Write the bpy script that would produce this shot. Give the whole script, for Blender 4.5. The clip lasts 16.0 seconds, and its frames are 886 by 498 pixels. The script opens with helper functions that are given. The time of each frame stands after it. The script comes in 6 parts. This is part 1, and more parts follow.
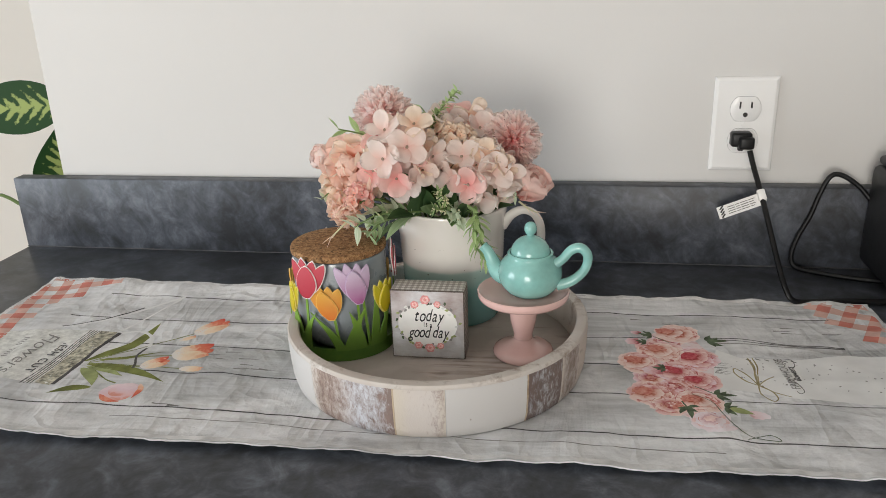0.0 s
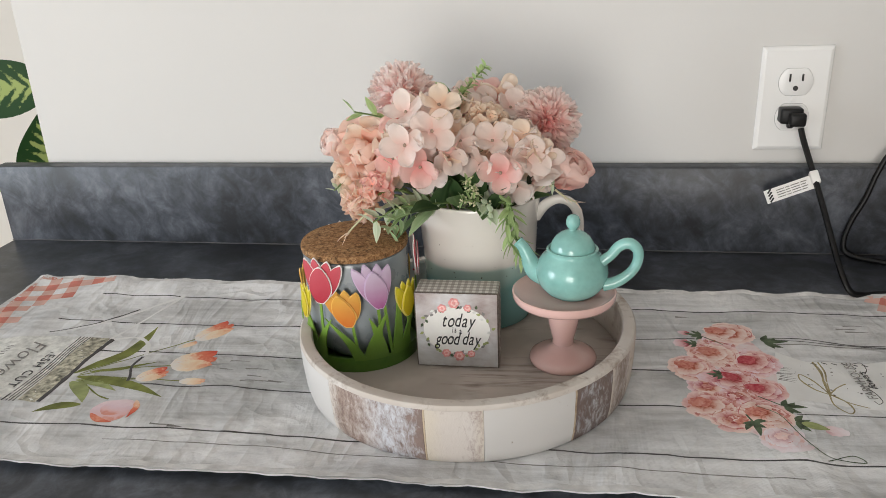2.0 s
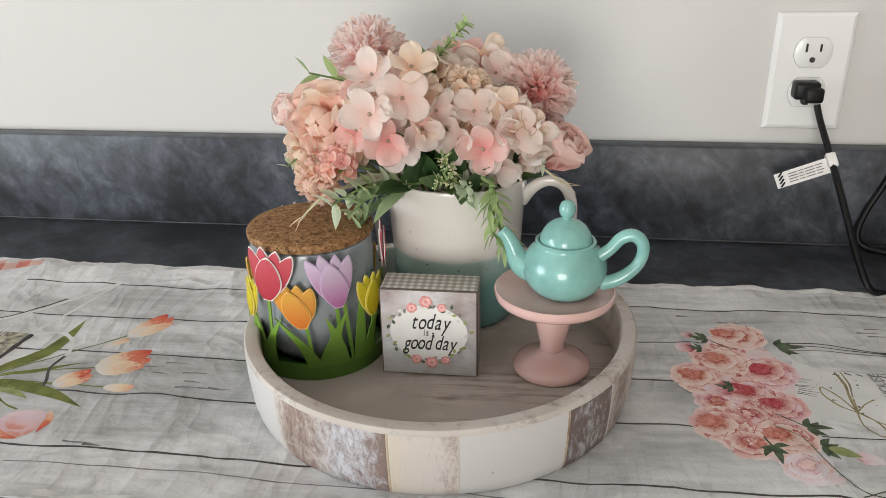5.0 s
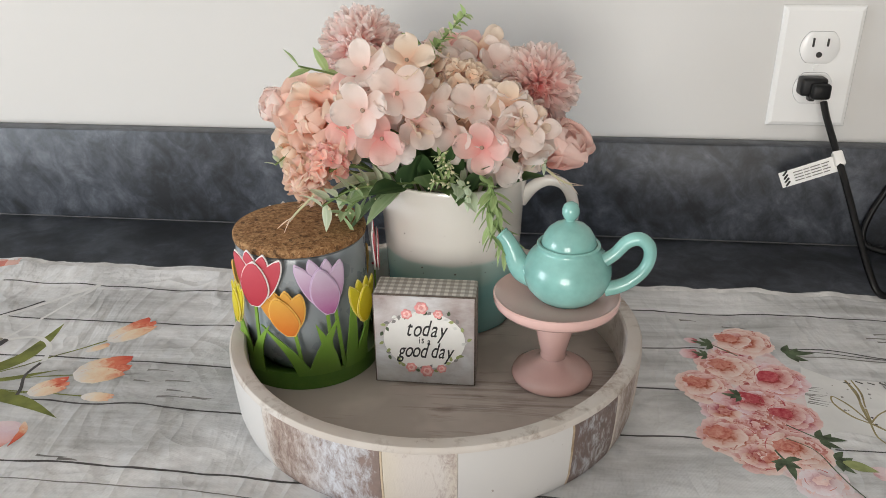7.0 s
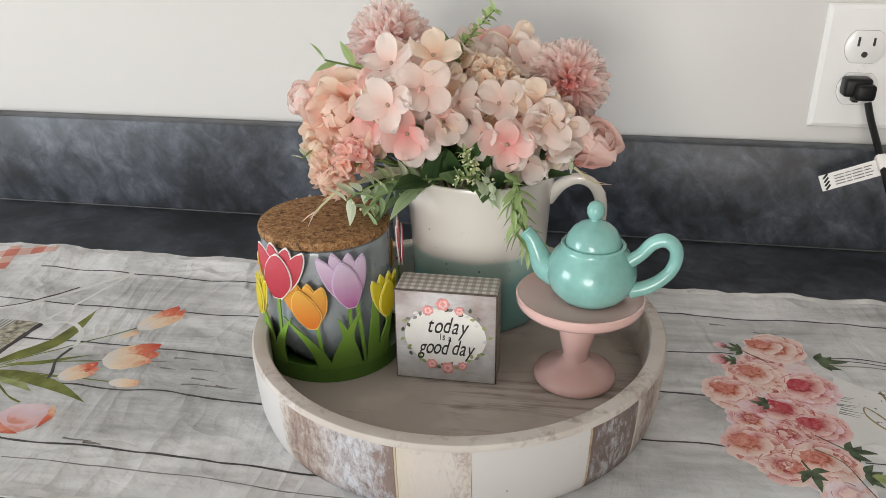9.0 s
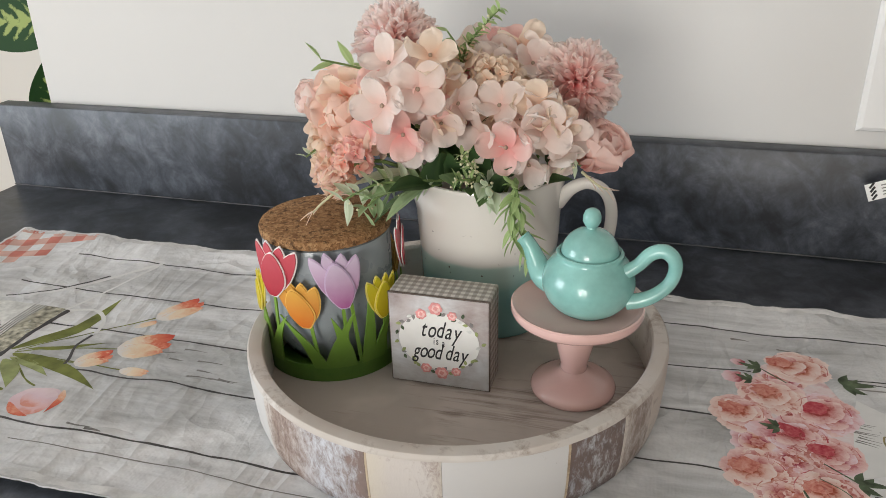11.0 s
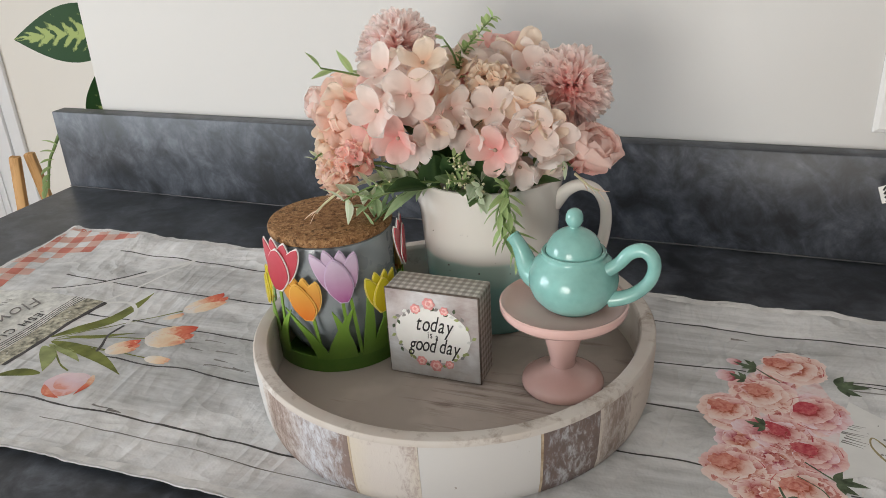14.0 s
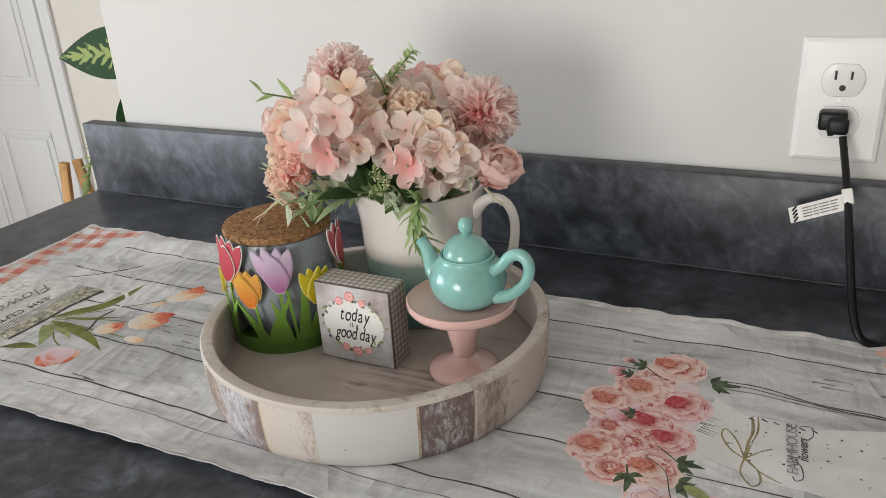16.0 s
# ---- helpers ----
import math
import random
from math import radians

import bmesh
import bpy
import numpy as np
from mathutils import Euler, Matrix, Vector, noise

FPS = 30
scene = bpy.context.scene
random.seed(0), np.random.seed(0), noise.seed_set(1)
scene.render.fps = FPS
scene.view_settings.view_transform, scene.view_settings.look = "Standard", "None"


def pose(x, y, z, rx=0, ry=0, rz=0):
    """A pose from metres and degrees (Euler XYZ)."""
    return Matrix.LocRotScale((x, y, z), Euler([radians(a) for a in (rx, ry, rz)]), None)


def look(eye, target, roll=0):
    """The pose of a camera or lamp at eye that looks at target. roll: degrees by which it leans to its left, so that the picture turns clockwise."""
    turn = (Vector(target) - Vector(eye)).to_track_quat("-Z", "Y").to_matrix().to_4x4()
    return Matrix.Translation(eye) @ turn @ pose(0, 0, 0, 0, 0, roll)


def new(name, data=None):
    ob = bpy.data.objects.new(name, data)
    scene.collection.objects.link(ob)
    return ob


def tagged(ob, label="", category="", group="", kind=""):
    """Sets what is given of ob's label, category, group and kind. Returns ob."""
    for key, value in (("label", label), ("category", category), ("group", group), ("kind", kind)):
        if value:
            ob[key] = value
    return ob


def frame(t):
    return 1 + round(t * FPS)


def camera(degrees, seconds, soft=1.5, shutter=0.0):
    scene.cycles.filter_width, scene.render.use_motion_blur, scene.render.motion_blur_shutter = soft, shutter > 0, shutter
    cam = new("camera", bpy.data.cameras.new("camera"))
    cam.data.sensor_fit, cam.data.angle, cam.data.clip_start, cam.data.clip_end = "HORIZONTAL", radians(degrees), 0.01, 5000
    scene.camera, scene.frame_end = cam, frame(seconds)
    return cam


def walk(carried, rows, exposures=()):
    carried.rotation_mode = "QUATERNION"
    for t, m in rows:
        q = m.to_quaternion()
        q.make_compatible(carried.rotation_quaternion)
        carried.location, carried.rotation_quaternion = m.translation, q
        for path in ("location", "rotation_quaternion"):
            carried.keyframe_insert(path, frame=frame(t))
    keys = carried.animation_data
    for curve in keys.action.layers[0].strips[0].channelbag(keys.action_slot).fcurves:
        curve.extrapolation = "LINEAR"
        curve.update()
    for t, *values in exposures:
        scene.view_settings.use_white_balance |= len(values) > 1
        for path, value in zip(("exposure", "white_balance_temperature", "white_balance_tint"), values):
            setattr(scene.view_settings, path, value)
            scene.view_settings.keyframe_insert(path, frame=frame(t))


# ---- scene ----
cam = camera(59.5, 16.0, soft=0.8)
PATH = [
    (0, (0.01, 0.053, 1.251), (-0.274, 1.911, 0.568), -1.9),
    (0.5, (0.012, 0.071, 1.249), (-0.296, 1.921, 0.552), -2.3),
    (1, (0.001, 0.092, 1.25), (-0.305, 1.936, 0.538), -2.6),
    (1.5, (-0.015, 0.113, 1.246), (-0.309, 1.953, 0.52), -2.7),
    (2, (-0.027, 0.127, 1.242), (-0.303, 1.963, 0.498), -2.6),
    (2.5, (-0.024, 0.153, 1.233), (-0.285, 1.985, 0.474), -2.4),
    (3, (-0.028, 0.172, 1.23), (-0.28, 2.001, 0.46), -2.1),
    (3.5, (-0.029, 0.185, 1.228), (-0.273, 2.01, 0.449), -1.8),
    (4, (-0.031, 0.197, 1.223), (-0.267, 2.019, 0.433), -1.5),
    (6.5, (-0.043, 0.235, 1.214), (-0.229, 2.049, 0.394), -0.7),
    (7, (-0.044, 0.241, 1.213), (-0.229, 2.054, 0.389), -0.6),
    (7.5, (-0.043, 0.243, 1.213), (-0.238, 2.055, 0.389), -0.5),
    (8, (-0.04, 0.243, 1.212), (-0.257, 2.05, 0.384), -0.4),
    (8.5, (-0.039, 0.24, 1.213), (-0.292, 2.043, 0.384), -0.5),
    (9, (-0.033, 0.245, 1.212), (-0.322, 2.041, 0.38), -0.6),
    (11.5, (0.04, 0.269, 1.214), (-0.508, 1.999, 0.373), -2.0),
    (12, (0.062, 0.271, 1.215), (-0.537, 1.985, 0.376), -2.5),
    (12.5, (0.067, 0.27, 1.214), (-0.559, 1.975, 0.376), -2.9),
    (13, (0.063, 0.27, 1.217), (-0.576, 1.971, 0.382), -3.2),
    (13.5, (0.063, 0.261, 1.223), (-0.579, 1.965, 0.394), -3.2),
    (14, (0.069, 0.258, 1.218), (-0.582, 1.958, 0.39), -3.3),
    (14.5, (0.101, 0.257, 1.222), (-0.574, 1.95, 0.397), -3.4),
    (15, (0.142, 0.251, 1.223), (-0.565, 1.936, 0.412), -3.3),
    (15.5, (0.171, 0.237, 1.23), (-0.581, 1.91, 0.433), -3.3),
    (16, (0.194, 0.227, 1.236), (-0.604, 1.885, 0.451), -3.4),
]
walk(cam, [(t, look(eye, target, roll)) for t, eye, target, roll in PATH],
     [(0, -0.38), (1.5, -0.36), (4, -0.31), (9, -0.30), (11.5, -0.35), (16, -0.36)])


# ---- world and lights ----
world = bpy.data.worlds.new("world")
scene.world = world
world.use_nodes = True
wn = world.node_tree
sky = wn.nodes.new("ShaderNodeTexSky")
sky.sky_type, sky.sun_disc = "NISHITA", False
sky.sun_elevation, sky.sun_rotation = radians(35), radians(150)
wn.links.new(sky.outputs[0], wn.nodes["Background"].inputs[0])
wn.nodes["Background"].inputs[1].default_value = 0.10


def window_light(name, eye, target, w, h, power, colour):
    data = bpy.data.lights.new(name, "AREA")
    data.shape, data.size, data.size_y, data.energy, data.color = "RECTANGLE", w, h, power, colour
    ob = new(name, data)
    ob.matrix_world = look(eye, target)
    return ob


# area lamps in place of skylight from the room's two unseen windows
window_light("window_light_south", (-0.55, -2.83, 1.10), (-0.55, 1.0, 1.10), 1.25, 1.35, 84, (1.0, 0.965, 0.92))
# cool fill added to brighten the left, from an unseen window
window_light("window_light_west", (-2.92, -0.55, 1.25), (0.0, -0.55, 1.15), 1.3, 1.15, 63, (0.84, 0.92, 1.0))

# ---- materials ----


class Mat:
    def __init__(self, name, rough=0.5, metal=0.0, spec=0.5, coat=0.0):
        self.m = bpy.data.materials.new(name)
        self.m.use_nodes = True
        self.t = self.m.node_tree
        self.b = self.t.nodes["Principled BSDF"]
        self.b.inputs["Roughness"].default_value = rough
        self.b.inputs["Metallic"].default_value = metal
        self.b.inputs["Specular IOR Level"].default_value = spec
        self.b.inputs["Coat Weight"].default_value = coat
        self.b.inputs["Coat Roughness"].default_value = 0.08
        self.co = None

    def node(self, kind, **ins):
        n = self.t.nodes.new(kind)
        for k, v in ins.items():
            self.put(n.inputs[int(k[1:])] if k[0] == "_" and k[1:].isdigit() else n.inputs[k.replace("_", " ")], v)
        return n

    def put(self, sock, v):
        if isinstance(v, bpy.types.NodeSocket):
            self.t.links.new(v, sock)
        elif isinstance(v, tuple) and len(v) == 3 and sock.type == "RGBA":
            sock.default_value = (*v, 1)
        else:
            sock.default_value = v

    def coords(self, scale=(1, 1, 1), turn=(0, 0, 0)):
        if self.co is None:
            self.co = self.node("ShaderNodeTexCoord")
        v = self.co.outputs["Object"]
        if any(turn):
            v = self.node("ShaderNodeMapping", Vector=v, Rotation=turn).outputs[0]
        return self.node("ShaderNodeMapping", Vector=v, Scale=scale).outputs[0]

    def noise(self, scale, detail=4.0, rough=0.55, dist=0.0, stretch=(1, 1, 1), turn=(0, 0, 0)):
        return self.node("ShaderNodeTexNoise", Vector=self.coords(stretch, turn), Scale=scale, Detail=detail, Roughness=rough, Distortion=dist).outputs["Fac"]

    def ramp(self, fac, stops):
        n = self.node("ShaderNodeValToRGB", Fac=fac)
        e = n.color_ramp.elements
        while len(e) < len(stops):
            e.new(0.5)
        for el, (p, c) in zip(e, stops):
            el.position, el.color = p, (*c, 1) if len(c) == 3 else c
        return n.outputs["Color"]

    def mix(self, fac, a, b, mode="MIX"):
        n = self.node("ShaderNodeMix")
        n.data_type, n.blend_type = "RGBA", mode
        self.put(n.inputs[0], fac), self.put(n.inputs[6], a), self.put(n.inputs[7], b)
        return n.outputs[2]

    def math(self, op, a, b=0.0):
        n = self.node("ShaderNodeMath")
        n.operation = op
        self.put(n.inputs[0], a), self.put(n.inputs[1], b)
        return n.outputs[0]

    def attr(self, name):
        n = self.node("ShaderNodeAttribute")
        n.attribute_name = name
        return n.outputs["Fac"]

    def rand(self):
        return self.node("ShaderNodeObjectInfo").outputs["Random"]

    def colour(self, c):
        self.put(self.b.inputs["Base Color"], c)
        return self

    def rough(self, r):
        self.put(self.b.inputs["Roughness"], r)
        return self

    def bump(self, h, strength=0.3, dist=0.001):
        self.put(self.b.inputs["Normal"], self.node("ShaderNodeBump", Height=h, Strength=strength, Distance=dist).outputs[0])
        return self


def plain(name, c, rough=0.5, var=0.08, scale=30.0, bump=0.0, bscale=300.0, coat=0.0, metal=0.0, spec=0.5):
    """A paint, glaze or plastic, a little uneven in tone and gloss."""
    k = Mat(name, rough, metal, spec, coat)
    dark, light = tuple(v * (1 - var) for v in c), tuple(min(1, v * (1 + var)) for v in c)
    k.colour(k.ramp(k.noise(scale), [(0.3, dark), (0.7, light)]))
    k.rough(k.math("ADD", k.math("MULTIPLY", k.noise(scale * 2.3), 0.12), rough - 0.06))
    if bump:
        k.bump(k.noise(bscale, 3), bump, 0.0006)
    return k.m


def translucent(k, amount):
    """Thin petals and leaves let some light through."""
    out = k.t.nodes["Material Output"]
    tr = k.node("ShaderNodeBsdfTranslucent")
    src = k.b.inputs["Base Color"].links[0].from_socket
    k.t.links.new(src, tr.inputs[0])
    ms = k.node("ShaderNodeMixShader", Fac=amount)
    k.t.links.new(k.b.outputs[0], ms.inputs[1]), k.t.links.new(tr.outputs[0], ms.inputs[2])
    k.t.links.new(ms.outputs[0], out.inputs[0])
    return k.m


def petal_mat(name, base, mid, tip, vary=0.3, amount=0.48):
    """Fabric petal: colour runs from base to tip, and differs from flower to flower."""
    k = Mat(name, 0.75, spec=0.25)
    a = k.ramp(k.attr("along"), [(0.0, base), (0.45, mid), (1.0, tip)])
    shade = k.ramp(k.math("FRACT", k.math("MULTIPLY", k.rand(), 7.31)), [(0.0, tuple(v ** 1.0 for v in mid)), (1.0, tip)])
    c = k.mix(vary, a, shade)
    c = k.mix(k.math("MULTIPLY", k.noise(260, 3), 0.16), c, (0.95, 0.84, 0.77))
    k.colour(c)
    k.bump(k.noise(500, 3, stretch=(1, 3, 1)), 0.25, 0.0005)
    return translucent(k, amount)


def wall_paint(name, c, rough=0.6):
    k = Mat(name, rough, spec=0.3)
    k.colour(k.mix(k.noise(2.2, 3), tuple(v * 0.97 for v in c), tuple(min(1, v * 1.02) for v in c)))
    k.bump(k.mix(0.3, k.noise(420, 4), k.noise(60, 2)), 0.10, 0.0008)
    return k.m


def laminate(name):
    """Charcoal laminate, brushed and clouded with blue grey."""
    k = Mat(name, 0.36, spec=0.32)
    big = k.noise(9, 7, 0.66, 0.7)
    stroke = k.noise(34, 5, 0.62, 0.9, stretch=(1.2, 1.1, 0.72), turn=(0.35, 0.55, 0.5))
    fine = k.noise(120, 5, 0.7, 0.3, stretch=(1.2, 1.0, 0.75), turn=(0.3, -0.7, 0.6))
    fac = k.math("ADD", k.math("ADD", k.math("MULTIPLY", big, 0.46), k.math("MULTIPLY", stroke, 0.40)), k.math("MULTIPLY", fine, 0.14))
    c = k.ramp(fac, [(0.41, (0.023, 0.0248, 0.028)), (0.480, (0.043, 0.0475, 0.057)), (0.540, (0.076, 0.084, 0.101)), (0.63, (0.150, 0.163, 0.190))])
    c = k.mix(k.math("MULTIPLY", k.noise(300, 3), 0.25), c, (0.05, 0.048, 0.047))
    k.colour(c)
    k.rough(k.math("ADD", k.math("MULTIPLY", k.noise(24, 4), 0.22), 0.27))
    k.bump(k.noise(700, 2), 0.12, 0.0004)
    return k.m


def cloth_mat(name):
    """Woven runner printed with weathered grey boards."""
    k = Mat(name, 0.92, spec=0.12)
    xyz = k.node("ShaderNodeSeparateXYZ", Vector=k.coords())
    board = k.math("FLOOR", k.math("MULTIPLY", k.math("ADD", xyz.outputs["Y"], 0.024), 17.9))
    white = k.node("ShaderNodeTexWhiteNoise")
    white.noise_dimensions = "1D"
    k.put(white.inputs["W"], board)
    tone = white.outputs["Value"]
    c = k.mix(tone, (0.525, 0.53, 0.535), (0.71, 0.715, 0.725))
    grain = k.noise(55, 6, 0.65, 0.5, stretch=(0.10, 1, 1))
    c = k.mix(k.ramp(grain, [(0.40, (0, 0, 0)), (0.68, (0.85, 0.85, 0.85))]), c, (0.36, 0.36, 0.355))
    streak = k.noise(160, 6, 0.72, 0.4, stretch=(0.07, 1, 1))
    c = k.mix(k.ramp(streak, [(0.56, (0, 0, 0)), (0.72, (0.34, 0.34, 0.34))]), c, (0.30, 0.30, 0.295))
    cloud = k.noise(11, 5, 0.6, 0.6, stretch=(0.7, 1, 1))
    c = k.mix(k.ramp(cloud, [(0.42, (0, 0, 0)), (0.66, (0.85, 0.85, 0.85))]), c, (0.84, 0.84, 0.845))
    k.colour(c)
    w1 = k.node("ShaderNodeTexWave", Vector=k.coords(), Scale=420.0, Distortion=0.4)
    w2 = k.node("ShaderNodeTexWave", Vector=k.coords(), Scale=420.0, Distortion=0.4)
    w1.bands_direction, w2.bands_direction = "X", "Y"
    weave = k.mix(0.5, w1.outputs["Fac"], w2.outputs["Fac"])
    crease = k.math("ADD", k.math("MULTIPLY", k.noise(15, 4, 0.5, 0.9, stretch=(1, 0.5, 1)), 0.85), k.math("MULTIPLY", k.noise(70, 3, 0.5), 0.15))
    fold = k.math("MAXIMUM", k.math("SUBTRACT", 1.0, k.math("MULTIPLY", k.math("ABSOLUTE", k.math("SUBTRACT", k.noise(8, 3, 0.5, 0.5), 0.5)), 16.0)), 0.0)
    fold2 = k.math("MAXIMUM", k.math("SUBTRACT", 1.0, k.math("MULTIPLY", k.math("ABSOLUTE", k.math("SUBTRACT", k.noise(19, 2, 0.5, 0.3, stretch=(1.3, 0.4, 1)), 0.5)), 12.0)), 0.0)
    crease = k.math("ADD", crease, k.math("ADD", k.math("MULTIPLY", fold, 0.16), k.math("MULTIPLY", fold2, 0.09)))
    fine = k.node("ShaderNodeBump", Height=weave, Strength=0.18, Distance=0.0005)
    k.put(k.b.inputs["Normal"], k.node("ShaderNodeBump", Height=crease, Strength=0.70, Distance=0.015, Normal=fine.outputs[0]).outputs[0])
    return k.m


def cork_mat(name):
    k = Mat(name, 0.85, spec=0.2)
    warp = k.node("ShaderNodeMix")
    warp.data_type = "VECTOR"
    wob = k.node("ShaderNodeTexNoise", Vector=k.coords(), Scale=220.0, Detail=3.0)
    k.put(warp.inputs[0], 0.006), k.put(warp.inputs[4], k.coords()), k.put(warp.inputs[5], wob.outputs["Color"])
    vor = k.node("ShaderNodeTexVoronoi", Vector=warp.outputs[1], Scale=620.0).outputs
    grain = k.math("ADD", k.math("MULTIPLY", k.node("ShaderNodeSeparateColor", Color=vor["Color"]).outputs[0], 0.5), k.math("MULTIPLY", k.noise(150, 5, 0.7), 0.55))
    c = k.ramp(grain, [(0.15, (0.13, 0.060, 0.026)), (0.40, (0.27, 0.140, 0.062)), (0.65, (0.38, 0.215, 0.10)), (0.9, (0.50, 0.31, 0.16))])
    fleck = k.ramp(k.noise(210, 5, 0.7), [(0.54, (0, 0, 0)), (0.62, (1, 1, 1))])
    k.colour(k.mix(k.math("MULTIPLY", fleck, 0.75), c, (0.060, 0.030, 0.015)))
    k.bump(k.mix(0.6, vor["Distance"], k.noise(240, 5, 0.7)), 0.8, 0.0012)
    return k.m


def worn(name, paint, wood, cover, streak=(1, 1, 5), scale=70.0, second=None, soft=0.06):
    """Paint rubbed through to brown wood; cover: share of the paint that is left, 0 to 1."""
    k = Mat(name, 0.62, spec=0.3)
    w = k.mix(k.noise(80, 5, 0.6, stretch=streak), tuple(v * 0.6 for v in wood), wood)
    p = k.mix(k.noise(9, 4), tuple(v * 0.90 for v in paint), paint)
    if second:
        p = k.mix(k.ramp(k.noise(16, 3, 0.6), [(0.45, (0, 0, 0)), (0.6, (1, 1, 1))]), p, second)
    n = k.math("ADD", k.math("MULTIPLY", k.noise(scale, 6, 0.72, 0.3, stretch=streak), 0.6), k.math("MULTIPLY", k.noise(13, 3, 0.6, 0.2), 0.4))
    lo = 0.33 + 0.32 * cover
    c = k.mix(k.ramp(n, [(lo - soft, (0, 0, 0)), (lo + soft * 1.2, (1, 1, 1))]), p, w)
    chip = k.ramp(k.noise(150, 3, 0.6), [(0.74, (0, 0, 0)), (0.77, (0.8, 0.8, 0.8))])
    k.colour(k.mix(chip, c, (0.30, 0.26, 0.23)))
    k.bump(n, 0.25, 0.001)
    return k.m


def gingham_mat(name, cell, dark, light):
    k = Mat(name, 0.7, spec=0.2)
    xyz = k.node("ShaderNodeSeparateXYZ", Vector=k.coords())
    bands = [k.math("GREATER_THAN", k.math("FRACT", k.math("MULTIPLY", k.math("ADD", xyz.outputs[a], 1.0013), 1 / cell)), 0.5) for a in "XYZ"]
    s = k.math("MULTIPLY", k.math("ADD", k.math("ADD", bands[0], bands[1]), bands[2]), 0.34)
    c = k.ramp(s, [(0.0, light), (0.34, tuple((a + b) / 2 for a, b in zip(light, dark))), (1.0, dark)])
    k.colour(k.mix(k.math("MULTIPLY", k.noise(90, 5), 0.35), c, (0.42, 0.37, 0.33)))
    return k.m


def leaf_mat(name, dark, light, amount=0.2, rough=0.5):
    k = Mat(name, rough, spec=0.35)
    c = k.ramp(k.attr("along"), [(0.0, light), (0.35, dark), (1.0, tuple((a + b) / 2 for a, b in zip(dark, light)))])
    k.colour(k.mix(k.math("MULTIPLY", k.noise(180, 4), 0.4), c, light))
    k.bump(k.noise(420, 3), 0.2, 0.0005)
    return translucent(k, amount)


def tin_mat(name, low, high, rough=0.35):
    """Enamel on cut metal, shaded from foot to tip by the painter's brush."""
    k = Mat(name, rough, spec=0.45)
    c = k.ramp(k.attr("along"), [(0.0, low), (1.0, high)])
    k.colour(k.mix(k.math("MULTIPLY", k.noise(140, 4), 0.18), c, tuple(min(1, v * 1.25 + 0.03) for v in high)))
    return k.m


M_WALL = wall_paint("wall_paint", (0.640, 0.626, 0.604))
M_CREAM = wall_paint("hall_paint", (0.80, 0.77, 0.72))
M_TRIM = wall_paint("trim_paint", (0.80, 0.81, 0.83), 0.4)
M_CEIL = wall_paint("ceiling_paint", (0.74, 0.73, 0.71), 0.8)
M_FLOOR = worn("floor_wood", (0.46, 0.36, 0.26), (0.34, 0.25, 0.17), 0.5, (0.2, 2, 1), 20)
M_LAM = laminate("laminate")
M_BASE = plain("cabinet_paint", (0.55, 0.54, 0.52), 0.5)
M_CLOTH = cloth_mat("runner_cloth")
M_INK = plain("ink_dark", (0.075, 0.07, 0.07), 0.9, 0.3, 90)
M_INK2 = plain("ink_soft", (0.23, 0.22, 0.21), 0.9, 0.3, 90)
M_HEM = plain("hem_cloth", (0.66, 0.655, 0.65), 0.92, 0.22, 70, 0.5, 260)
P_WHITE = plain("print_white", (0.74, 0.74, 0.73), 0.9, 0.06, 40)
P_TIN = plain("print_tin", (0.66, 0.66, 0.63), 0.9, 0.24, 150)
P_TINLO = plain("print_tin_aged", (0.40, 0.38, 0.30), 0.9, 0.80, 190)
P_CHECK = [plain("print_check_red", (0.58, 0.20, 0.155), 0.9, 0.2, 50), plain("print_check_pink", (0.66, 0.42, 0.36), 0.9, 0.15, 50)]
P_GREEN = [plain("print_green", (0.17, 0.19, 0.045), 0.9, 0.4, 60), plain("print_green_pale", (0.30, 0.34, 0.14), 0.9, 0.4, 60), plain("print_green_dark", (0.085, 0.115, 0.065), 0.9, 0.6, 140)]


def watercolour(name, shadow, body, light, scale=170.0):
    """Printed petals: soft washes of three tones."""
    k = Mat(name, 0.9, spec=0.1)
    n = k.math("ADD", k.math("MULTIPLY", k.noise(scale, 4, 0.6, 0.8), 0.7), k.math("MULTIPLY", k.noise(scale * 3, 3, 0.6), 0.3))
    k.colour(k.ramp(n, [(0.34, shadow), (0.48, body), (0.66, light)]))
    return k.m


P_ROSE = [watercolour("print_rose_pale", (0.60, 0.30, 0.29), (0.78, 0.54, 0.51), (0.86, 0.69, 0.65), 120), watercolour("print_rose_mid", (0.36, 0.07, 0.07), (0.58, 0.24, 0.21), (0.74, 0.46, 0.41)),
          watercolour("print_rose_light", (0.72, 0.46, 0.44), (0.85, 0.67, 0.63), (0.89, 0.78, 0.75), 120), watercolour("print_rose_deep", (0.36, 0.03, 0.05), (0.50, 0.09, 0.11), (0.62, 0.20, 0.20)), watercolour("print_rose_orange", (0.44, 0.10, 0.08), (0.61, 0.23, 0.18), (0.72, 0.39, 0.32))]
P_CORAL = [watercolour("print_coral", (0.52, 0.10, 0.06), (0.66, 0.19, 0.12), (0.75, 0.36, 0.25), 120), watercolour("print_peach", (0.66, 0.30, 0.18), (0.75, 0.47, 0.33), (0.80, 0.60, 0.46), 120),
           watercolour("print_apricot", (0.68, 0.42, 0.28), (0.76, 0.58, 0.45), (0.82, 0.70, 0.58), 120), watercolour("print_pink", (0.62, 0.32, 0.32), (0.73, 0.50, 0.49), (0.78, 0.60, 0.62), 120)]


